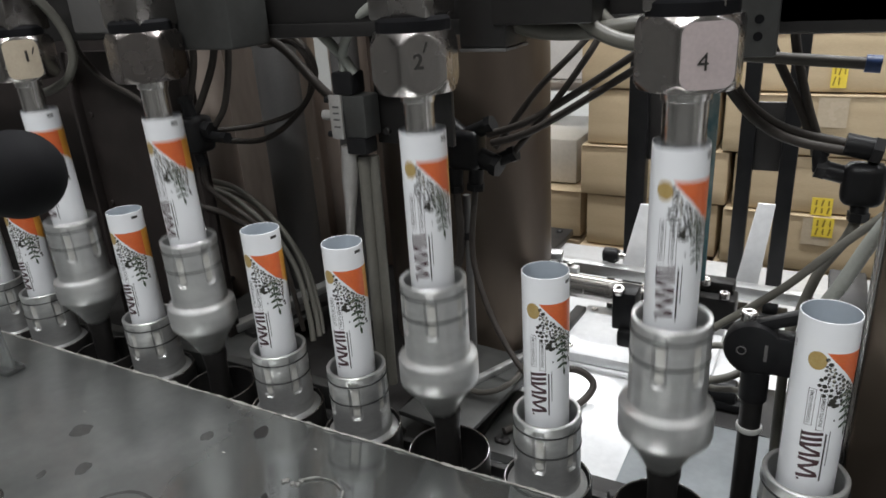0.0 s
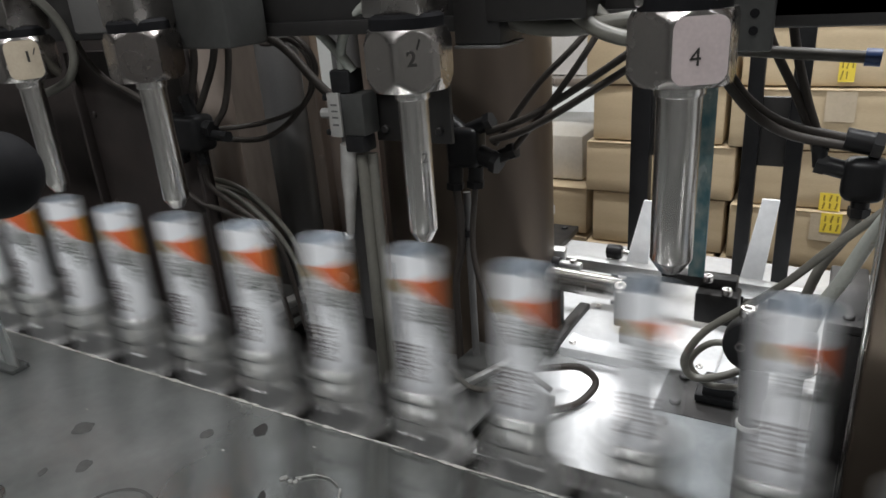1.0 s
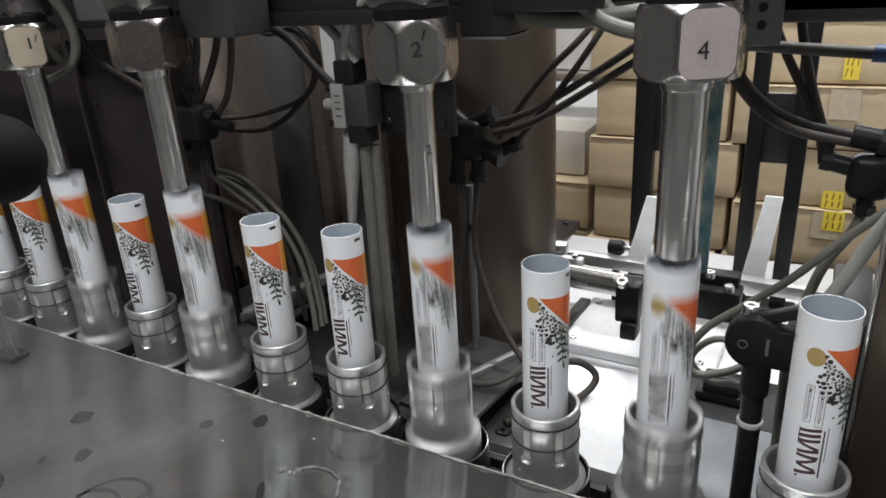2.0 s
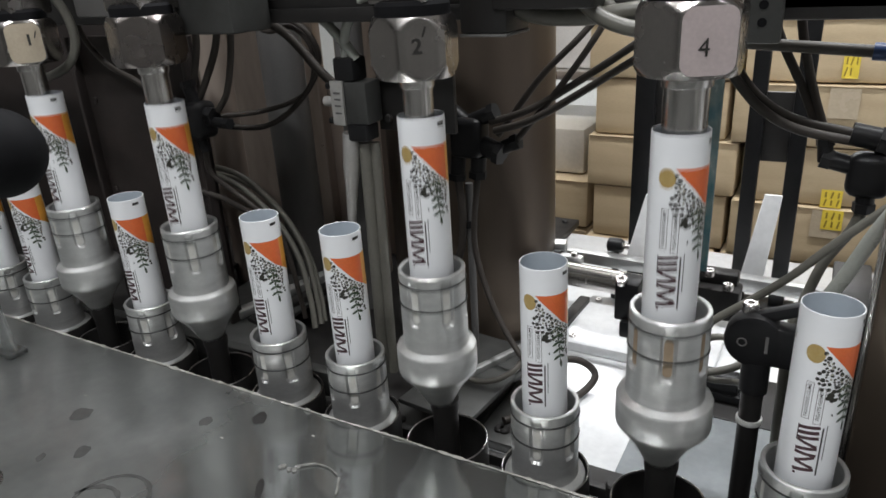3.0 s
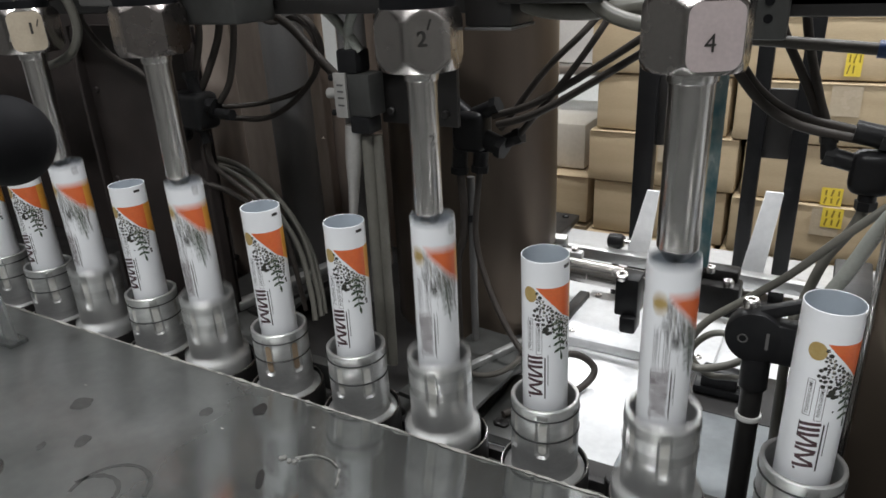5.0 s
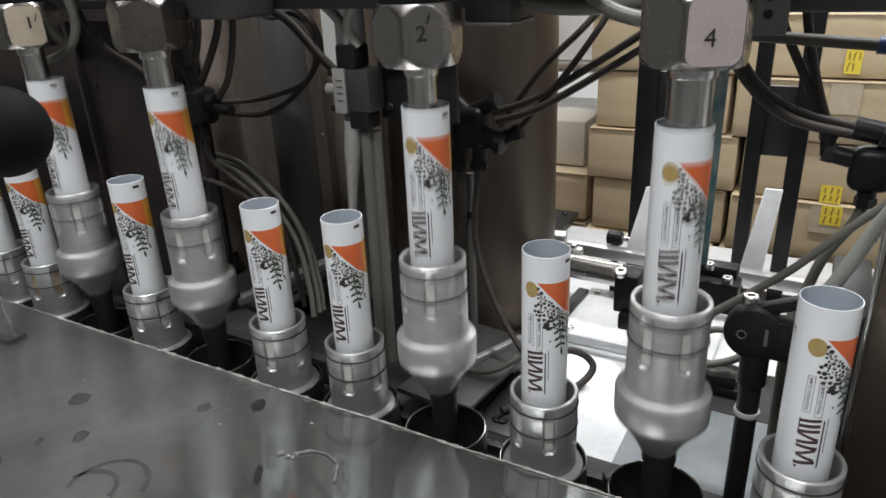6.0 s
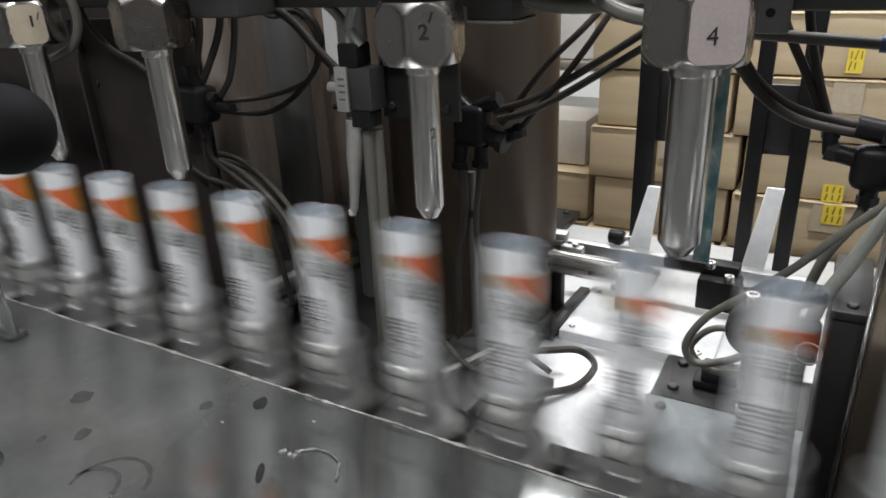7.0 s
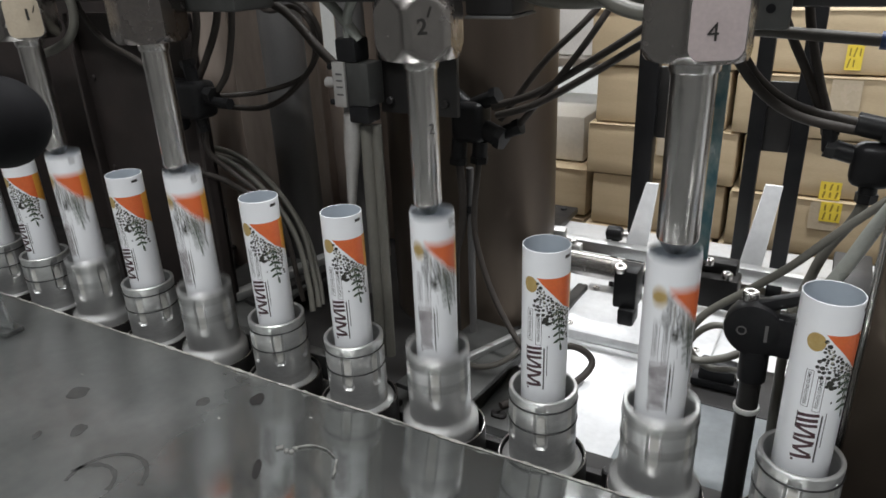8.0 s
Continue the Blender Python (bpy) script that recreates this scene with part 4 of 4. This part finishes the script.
hose([(-0.100, 0.145, 0.250), (-0.087, 0.145, 0.230), (-0.066, 0.145, 0.206), (-0.040, 0.145, 0.191), (-0.005, 0.147, 0.184), (0.010, 0.148, 0.183)], 0.0038, CABLE, "dark air hose to the black fitting")
hose([(-0.072, 0.16, 0.300), (-0.059, 0.16, 0.258), (-0.036, 0.155, 0.215), (-0.020, 0.15, 0.180)], 0.0034, CABLE, "dark air hose to the black fitting")
hose([(-0.050, 0.16, 0.300), (-0.043, 0.16, 0.258), (-0.030, 0.155, 0.215), (-0.016, 0.15, 0.180)], 0.0034, CABLE, "dark air hose to the black fitting")
pipe = thing("air_pipe", pose(0, 0, 0), "grey air pipe with a blue release ring", "pipe")
part("pipe", rod_between((-0.085, 0.15, 0.2525), (0.004, 0.15, 0.2465), 0.0044), PIPE, pipe)
part("release_ring", rod_between((0.003, 0.15, 0.2466), (0.013, 0.15, 0.2460), 0.0062), BLUE, pipe, "blue release ring")


def fitting(m, arms, body, label):
    f = thing("air_fitting", m, label, "air fitting", "air fittings")
    part("body", block(body, (0, 0, 0), 0.008, seg=3), BLACK, f)
    for a, b, r in arms:
        part("arm", rod_between(a, b, r), BLACK, f)
        va, vb = Vector(a), Vector(b)
        tip = vb + (vb - va).normalized() * 0.003
        part("nut", rod_between(tuple(vb - (vb - va).normalized() * 0.004), tuple(tip), r * 1.22, 6), BLACK, f)
    return f


fitting(pose(0.014, 0.15, 0.158), [((-0.016, 0, 0.030), (0.006, 0, 0.026), 0.0085), ((-0.004, 0, 0.004), (-0.030, 0, 0.010), 0.0070), ((-0.030, 0, 0.008), (-0.032, 0, 0.024), 0.0055),
                                   ((0, 0, -0.010), (0, 0, -0.026), 0.0065)], (0.030, 0.022, 0.034), "black plastic elbow fitting with hoses")
fitting(pose(-0.338, 0.19, 0.155), [((0, 0, 0.010), (-0.026, 0, 0.030), 0.009), ((0.004, 0, 0.016), (0.028, 0, 0.026), 0.008), ((0.010, 0, -0.006), (0.036, -0.004, -0.014), 0.010),
                                    ((0.030, 0, -0.012), (0.052, 0, -0.002), 0.007), ((-0.014, 0, -0.02), (-0.016, 0, -0.044), 0.008), ((0.010, 0, -0.02), (0.008, 0, -0.040), 0.008)],
        (0.036, 0.03, 0.042), "cluster of black plastic elbow fittings")
fitting(pose(-0.655, 0.115, 0.172), [((0, 0, 0.008), (-0.032, 0, 0.018), 0.008), ((0.004, 0, 0.010), (0.036, 0, 0.006), 0.008), ((0.020, 0, 0.000), (0.058, 0, -0.002), 0.0055),
                                     ((-0.010, 0, -0.012), (-0.022, 0, -0.030), 0.008), ((0.012, 0, 0.014), (0.006, 0, 0.040), 0.007), ((0.008, 0, -0.01), (0.014, 0, -0.034), 0.006)],
        (0.056, 0.034, 0.042), "cluster of black plastic elbow fittings")
# cables from the middle fitting
hose([(-0.306, 0.19, 0.158), (-0.264, 0.2, 0.215), (-0.230, 0.21, 0.250), (-0.200, 0.22, 0.285)], 0.0032, CABLE, DARK_CABLE, "cable", "cables")
hose([(-0.288, 0.19, 0.152), (-0.241, 0.2, 0.211), (-0.210, 0.21, 0.258), (-0.190, 0.22, 0.300)], 0.0032, CABLE, DARK_CABLE, "cable", "cables")
hose([(-0.312, 0.185, 0.172), (-0.275, 0.19, 0.184), (-0.241, 0.2, 0.203), (-0.179, 0.2, 0.243), (-0.120, 0.2, 0.285)], 0.0036, CABLE, DARK_CABLE, "cable", "cables")
hose([(-0.305, 0.18, 0.165), (-0.270, 0.18, 0.176), (-0.235, 0.19, 0.195), (-0.176, 0.2, 0.232), (-0.115, 0.2, 0.270)], 0.0036, CABLE, DARK_CABLE, "cable", "cables")
hose([(-0.354, 0.19, 0.115), (-0.353, 0.195, 0.070), (-0.358, 0.2, 0.030), (-0.367, 0.2, -0.010), (-0.368, 0.2, -0.12)], 0.0045, CABLE, DARK_CABLE, "cable", "cables")
hose([(-0.330, 0.19, 0.117), (-0.340, 0.195, 0.040), (-0.326, 0.19, -0.012), (-0.300, 0.18, -0.055), (-0.270, 0.17, -0.085), (-0.240, 0.165, -0.100)], 0.0034, CABLE, DARK_CABLE, "cable", "cables")
post = thing("sensor_post", pose(-0.349, 0.205, 0), "small grey sensor post below the fittings", "post")
part("tube", lathe([(0.0042, -0.12), (0.0042, 0.10)], 20), GREY, post)
part("collar", lathe([(0.0075, 0.050), (0.0075, 0.058)], 20), BLACK, post)
# loops lying on the deck
hose([(-0.300, 0.20, -0.110), (-0.265, 0.225, -0.112), (-0.235, 0.245, -0.116), (-0.215, 0.242, -0.130), (-0.225, 0.205, -0.138), (-0.252, 0.160, -0.129), (-0.275, 0.120, -0.129)],
     0.0042, CABLE, "dark air hose looped on the deck")
hose([(-0.360, 0.15, -0.085), (-0.320, 0.13, -0.094), (-0.292, 0.13, -0.090), (-0.275, 0.15, -0.084), (-0.285, 0.20, -0.095)], 0.0032, PIPE, GREY_HOSE + " looped behind the holders")


# valve with its air cylinder
def valve():
    v = thing("air_valve", pose(-0.4185, 0.105, 0.203), "grey solenoid valve with a silver plate and hoses", "valve")
    part("body", block((0.026, 0.026, 0.040), (0.009, 0.006, 0), 0.002), DARK_GREY, v)
    part("name_plate", block((0.014, 0.004, 0.042), (-0.009, -0.009, 0), 0.001), SILVER, v, "silver plate with worn print")
    for z in (0.010, 0.004, -0.002, -0.009):
        part("print_bar", block((0.007, 0.0006, 0.0016), (-0.008, -0.0114, z), 0), GREY, v)
    part("terminal", rod_between((-0.015, -0.006, 0.001), (-0.026, -0.006, 0.001), 0.0050, 18), SILVER, v)
    for z in (0.016, -0.017):
        part("screw", rod_between((-0.014, -0.008, z), (-0.021, -0.008, z), 0.0030, 14), BLACK, v)
    part("coil", block((0.023, 0.024, 0.022), (-0.001, 0.004, 0.031), 0.003), BLACK, v, "black coil housing")
    part("lower_block", block((0.022, 0.022, 0.016), (0.009, 0.002, -0.028), 0.002), BLACK, v)
    cone = turned(lathe([(0.0040, -0.096), (0.0044, -0.094), (0.0060, -0.060), (0.0085, -0.034), (0.0088, 0.0)], 24), Matrix.Rotation(radians(7), 4, "Y"))
    part("piston_tube", turned(cone, Matrix.Translation((-0.004, 0, -0.030))), SILVER, v, "pale tapered piston tube")
    part("cylinder_tube", rod_between((0.008, 0.004, -0.04), (0.004, 0.004, -0.30), 0.0065, 20), HOSE, v, "grey cylinder tube")
    part("cylinder_tube", rod_between((0.017, 0.008, -0.04), (0.013, 0.008, -0.30), 0.0052, 20), HOSE, v)
    part("tip", rod_between((-0.018, 0, -0.126), (-0.0185, 0, -0.130), 0.0042, 16), WHITE_TIE, v)
    return v


valve()
hose([(-0.408, 0.105, 0.243), (-0.418, 0.1, 0.260), (-0.446, 0.1, 0.283), (-0.490, 0.095, 0.297), (-0.540, 0.09, 0.294), (-0.600, 0.085, 0.285)], 0.0046, HOSE_PALE, PALE_HOSE + " arching above the valve")
hose([(-0.420, 0.105, 0.243), (-0.413, 0.098, 0.265), (-0.396, 0.09, 0.285), (-0.370, 0.08, 0.300), (-0.330, 0.07, 0.315)], 0.0046, HOSE_PALE, PALE_HOSE + " arching above the valve")
hose([(-0.708, -0.012, 0.350), (-0.702, 0.02, 0.308), (-0.702, 0.03, 0.272), (-0.720, 0.03, 0.246), (-0.757, 0.03, 0.232), (-0.810, 0.05, 0.226)], 0.0046, HOSE, GREY_HOSE + " beside the first nozzle")
# hoses at the top between the nozzles
hose([(-0.262, 0.06, 0.330), (-0.245, 0.06, 0.300), (-0.220, 0.06, 0.284), (-0.185, 0.06, 0.280), (-0.140, 0.062, 0.284), (-0.105, 0.070, 0.290), (-0.080, 0.075, 0.310)], 0.0060, HOSE, GREY_HOSE + " slung under the beam")
hose([(-0.200, 0.05, 0.330), (-0.182, 0.05, 0.300), (-0.160, 0.05, 0.280), (-0.130, 0.05, 0.272), (-0.100, 0.055, 0.276), (-0.078, 0.066, 0.300)], 0.0054, HOSE, GREY_HOSE + " slung under the beam")
hose([(-0.190, 0.065, 0.330), (-0.170, 0.065, 0.296), (-0.145, 0.065, 0.276), (-0.110, 0.065, 0.272)], 0.0050, HOSE, GREY_HOSE + " slung under the beam")
# left cluster
for pts, r in (([(-0.830, 0.115, 0.345), (-0.815, 0.115, 0.270), (-0.785, 0.118, 0.232), (-0.740, 0.12, 0.212), (-0.700, 0.12, 0.190), (-0.665, 0.115, 0.182)], 0.0034),
               ([(-0.775, 0.15, 0.225), (-0.735, 0.14, 0.195), (-0.705, 0.12, 0.165), (-0.690, 0.115, 0.140), (-0.705, 0.11, 0.10)], 0.0036),
               ([(-0.640, 0.13, 0.300), (-0.640, 0.13, 0.255), (-0.650, 0.125, 0.215), (-0.655, 0.12, 0.190)], 0.0040),
               ([(-0.600, 0.13, 0.300), (-0.610, 0.13, 0.255), (-0.630, 0.125, 0.215), (-0.645, 0.12, 0.190)], 0.0040),
               ([(-0.585, 0.13, 0.300), (-0.588, 0.13, 0.255), (-0.600, 0.125, 0.205), (-0.615, 0.12, 0.182)], 0.0036),
               ([(-0.690, 0.2, 0.330), (-0.640, 0.2, 0.275), (-0.590, 0.2, 0.276), (-0.545, 0.2, 0.262), (-0.530, 0.2, 0.225), (-0.565, 0.2, 0.180), (-0.615, 0.19, 0.150), (-0.650, 0.14, 0.160)], 0.0034),
               ([(-0.670, 0.21, 0.330), (-0.620, 0.21, 0.262), (-0.570, 0.21, 0.262), (-0.545, 0.21, 0.235), (-0.560, 0.21, 0.190), (-0.600, 0.18, 0.172), (-0.640, 0.13, 0.172)], 0.0030),
               ([(-0.600, 0.16, 0.285), (-0.540, 0.16, 0.262), (-0.490, 0.15, 0.225), (-0.445, 0.13, 0.205)], 0.0050),
               ([(-0.675, 0.115, 0.145), (-0.690, 0.115, 0.110), (-0.665, 0.12, 0.085), (-0.630, 0.13, 0.070), (-0.605, 0.15, 0.030), (-0.590, 0.16, -0.090)], 0.0034),
               ([(-0.640, 0.115, 0.140), (-0.645, 0.12, 0.110), (-0.625, 0.13, 0.085), (-0.600, 0.14, 0.060), (-0.580, 0.155, 0.015), (-0.572, 0.165, -0.090)], 0.0032)):
    hose(pts, r, CABLE, DARK_CABLE, "cable", "cables")
for dy, dz, r in ((0.0, 0.0, 0.0036), (0.012, 0.006, 0.0036), (0.02, -0.006, 0.0030)):
    hose([(-0.790, 0.14 + dy, 0.075 + dz), (-0.730, 0.15 + dy, 0.092 + dz), (-0.660, 0.16 + dy, 0.086 + dz), (-0.610, 0.17 + dy, 0.045 + dz), (-0.575, 0.17 + dy, -0.005 + dz),
          (-0.555, 0.16 + dy, -0.060), (-0.545, 0.15 + dy, -0.092)], r, HOSE, GREY_HOSE + " bending down behind the tubes")

# ---- foreground ----
knob = thing("ball_lever", pose(-0.2436, -0.3153, 0.273), "black ball knob on a steel lever", "knob")
part("ball", lathe([(0.0142 * math.sin(math.pi * k / 24), -0.0142 * math.cos(math.pi * k / 24)) for k in range(1, 24)], 40), RUBBER, knob, "matt black ball")
part("lever_rod", rod_between((-0.012, 0, 0.001), (-0.16, -0.015, 0.012), 0.004), STEEL, knob, "steel lever rod")
part("lever_arm", rod_between((-0.16, -0.015, 0.012), (-0.17, -0.016, -0.312), 0.007), STEEL, knob, "steel lever arm")
stand = thing("standoff_bolt", pose(-0.566, -0.240, PLATE_Z), "steel standoff bolt on the table plate", "bolt")
part("post", lathe([(0.016, 0), (0.016, 0.004), (0.012, 0.007), (0.0105, 0.024), (0.009, 0.027)], 28), GREY, stand)
part("washer", lathe([(0.020, 0.0002), (0.020, 0.002), (0.017, 0.0026)], 28), STEEL, stand)
shield = thing("clear_shield", pose(-0.762, -0.10, PLATE_Z), "clear plastic splash shield standing on the plate", "shield")
part("sheet", block((0.06, 0.004, 0.10), (-0.01, 0, 0.05), 0.0015, None, Matrix.Rotation(radians(-8), 4, "Y")), CLEAR, shield)
part("foot", block((0.075, 0.020, 0.006), (-0.01, 0, 0.003), 0.001), CLEAR, shield)


# spots, smears and a residue ring on the plate
def smear(name, bm, at, material, label, category):
    for v in bm.verts:
        v.co.z = 0.0
    top = bmesh.ops.extrude_face_region(bm, geom=bm.faces[:])
    for v in [g for g in top["geom"] if isinstance(g, bmesh.types.BMVert)]:
        v.co.z += 0.0002
    bmesh.ops.recalc_face_normals(bm, faces=bm.faces)
    return tagged(link(name, bm, material, None, "", pose(at[0], at[1], PLATE_Z + 0.0001)), label, category, "marks on the plate")


def blot(rx, ry, seed, tilt=0.0):
    pts = []
    for k in range(26):
        a = 2 * math.pi * k / 26
        g = 1 + 0.28 * noise.noise((math.cos(a) * 1.6, math.sin(a) * 1.6, seed))
        x, y = rx * g * math.cos(a), ry * g * math.sin(a)
        pts.append((x * math.cos(tilt) - y * math.sin(tilt), x * math.sin(tilt) + y * math.cos(tilt)))
    return flat_poly(pts)


for k, (x, y, rx, ry) in enumerate(((-0.419, -0.075, 0.0085, 0.0105), (-0.461, -0.099, 0.0075, 0.0085), (-0.576, -0.139, 0.012, 0.013), (-0.526, -0.174, 0.0075, 0.011),
                                    (-0.552, -0.194, 0.004, 0.006))):
    smear("oil_spot", blot(rx * 0.78, ry * 0.78, k * 3.7, 0.5), (x, y), DARK if k == 0 else OIL, "dark oily spot on the steel plate", "spot")


def arc_smear(cx, cy, r, a0, a1, w, seed):
    bm, last = bmesh.new(), None
    for k in range(41):
        a = a0 + (a1 - a0) * k / 40
        g = w * (0.35 + 0.65 * abs(noise.noise((a * 2.2, seed, 0)))) + 0.0004
        row = [bm.verts.new((cx + (r + s * g) * math.cos(a), cy + (r + s * g) * math.sin(a), 0)) for s in (-1, 1)]
        if last:
            bm.faces.new((last[0], last[1], row[1], row[0]))
        last = row
    return bm


smear("oil_spot", blot(0.0035, 0.010, 77.0, 0.6), (-0.357, -0.143), DARK, "dark oily spot on the steel plate", "spot")
smear("residue_ring", arc_smear(0, 0, 0.030, 0.3, 3.6, 0.0028, 1.0), (-0.452, -0.205), OIL, "dark greasy half ring on the plate", "smear")
smear("residue_ring", arc_smear(0, 0, 0.022, 0.2, 2.9, 0.0030, 5.0), (-0.463, -0.215), OIL, "dark greasy half ring on the plate", "smear")
gel = bmesh.new()
gel_path = [(-0.326 + 0.026 * math.cos(a) + 0.0008 * math.sin(9 * a), -0.128 + 0.026 * math.sin(a), PLATE_Z + 0.0008) for a in [0.15 + 0.17 * k for k in range(15)]]
sweep(gel_path[:5], 0.0011, 8, 5, gel)
sweep(gel_path[5:11], 0.0006, 8, 5, gel)
sweep(gel_path[10:], 0.0012, 8, 5, gel)
tagged(link("gel_strand", gel, GEL, None, "", None, 60), "wet glossy gel strand curled on the plate", "gel strand", "marks on the plate")
_r = random.Random(9)
for k in range(5):
    drop = lathe([(0.0006, 0.0), (0.0022, 0.0002), (0.0018, 0.0012), (0.0006, 0.0018)], 12)
    tagged(link("gel_drop", drop, GEL, None, "", pose(-0.352 + _r.gauss(0, 0.005), -0.116 + _r.gauss(0, 0.003), PLATE_Z)), "wet glossy gel drop on the plate", "gel drop", "marks on the plate")
for x, y in ((-0.600, -0.118), (-0.43, -0.11), (-0.36, -0.075)):
    smear("paste_crumb", blot(0.0018, 0.0006, x * 50), (x, y), CREAM, "dried whitish paste crumb on the plate", "crumb")

# ---- the moving line ----
CYCLE = 1.4965
STEP_ROWS = [(0.60, 0.0), (0.70, 0.28), (0.80, 1.05), (0.90, 2.15), (1.00, 3.19), (1.10, 3.90), (1.17, 4.0)]
LIFT_ROWS = [(0.00, 1.0), (0.10, 0.67), (0.20, 0.45), (0.30, 0.437), (0.40, 0.41), (0.50, 0.165), (0.58, 0.0), (1.19, 0.0), (1.30, 0.44), (1.40, 0.86)]
STARTS = range(-23, 12)
FIRST_TUBE, FIRST_HOLDER, FIRST_CARRIER = toothpaste_tube(), tube_holder(), carrier()
LINE = []
_rng = random.Random(3)
for s in STARTS:
    made = []
    for first in (FIRST_TUBE, FIRST_HOLDER, FIRST_CARRIER):
        made.append(first if s == STARTS[0] else copy_thing(first, pose(0, 0, 0)))
    if s == -7:
        for pad in made[1].children:
            if pad.name.startswith("slot_pad"):
                pad.material_slots[0].link = "OBJECT"
                pad.material_slots[0].material = TAN
    LINE.append((s, made, _rng.uniform(-4, 4), 12.0 if s == -7 else _rng.uniform(0, 90), _rng.uniform(-0.5, 0.5), _rng.uniform(-0.5, 0.5), _rng.uniform(-0.0015, 0.0015)))


def track(rows, t):
    """The value at t on a smooth run through the rows that never overshoots."""
    if t <= rows[0][0]:
        return rows[0][1]
    for k in range(len(rows) - 1):
        (a, va), (b, vb) = rows[k], rows[k + 1]
        if a <= t <= b:
            d = (vb - va) / (b - a)
            before = (va - rows[k - 1][1]) / (a - rows[k - 1][0]) if k else 0.0
            after = (rows[k + 2][1] - vb) / (rows[k + 2][0] - b) if k + 2 < len(rows) else 0.0
            ma = 2 * d * before / (d + before) if d * before > 0 else 0.0
            mb = 2 * d * after / (d + after) if d * after > 0 else 0.0
            u, h = (t - a) / (b - a), b - a
            return (va * (1 + 2 * u) * (1 - u) ** 2 + h * ma * u * (1 - u) ** 2 + vb * u * u * (3 - 2 * u) + h * mb * u * u * (u - 1))
    return rows[-1][1]


# where a raised tube and holder settle against the nozzle
SETTLE = {1: (-0.0026, -0.0022), 3: (-0.0030, -0.0020), 6: (-0.0026, -0.0008), 8: (-0.0008, -0.0005)}


def motions():
    step = [(0.0, 0.0)] + [(n * CYCLE + t, 4 * n + f) for n in range(6) for t, f in STEP_ROWS]
    lift = [(n * CYCLE + t, f) for n in range(6) for t, f in LIFT_ROWS]
    ticks = [k / FPS for k in range(8 * FPS + 1)]
    steps = [track(step, t) for t in ticks]
    lifts = [track(lift, t) for t in ticks]

    def busy(values):
        return [k for k in range(len(ticks)) if k in (0, len(ticks) - 1) or values[k] != values[k - 1] or values[k] != values[k + 1]]

    moving, both = busy(steps), sorted(set(busy(steps)) | set(busy(lifts)))
    for s, (tube_ob, holder_ob, carrier_ob), spin, twist, lean_x, lean_y, sink in LINE:
        rows_tube, rows_holder = [], []
        for k in both:
            place, up, dx, dy = s + steps[k], 0.0, 0.0, 0.0
            if round(place) in STATIONS and abs(place - round(place)) < 0.02:
                up = LIFT * lifts[k]
                dx, dy = (c * min(1.0, 7 * lifts[k]) for c in SETTLE[round(place)])
            x = -place * PITCH
            rows_tube.append((ticks[k], pose(x + dx, dy, up + sink, lean_x, lean_y, spin)))
            hold = 0.5 if round(place) == 1 else 1.0
            rows_holder.append((ticks[k], pose(x + dx * hold, dy * hold, up, 0, 0, twist)))
        walk(tube_ob, rows_tube)
        walk(holder_ob, rows_holder)
        walk(carrier_ob, [(ticks[k], pose(-(s + steps[k]) * PITCH, 0, 0)) for k in moving])
    for place, rod in RODS.items():
        walk(rod, [(ticks[k], pose(-place * PITCH, 0, LIFT * lifts[k])) for k in both])


motions()
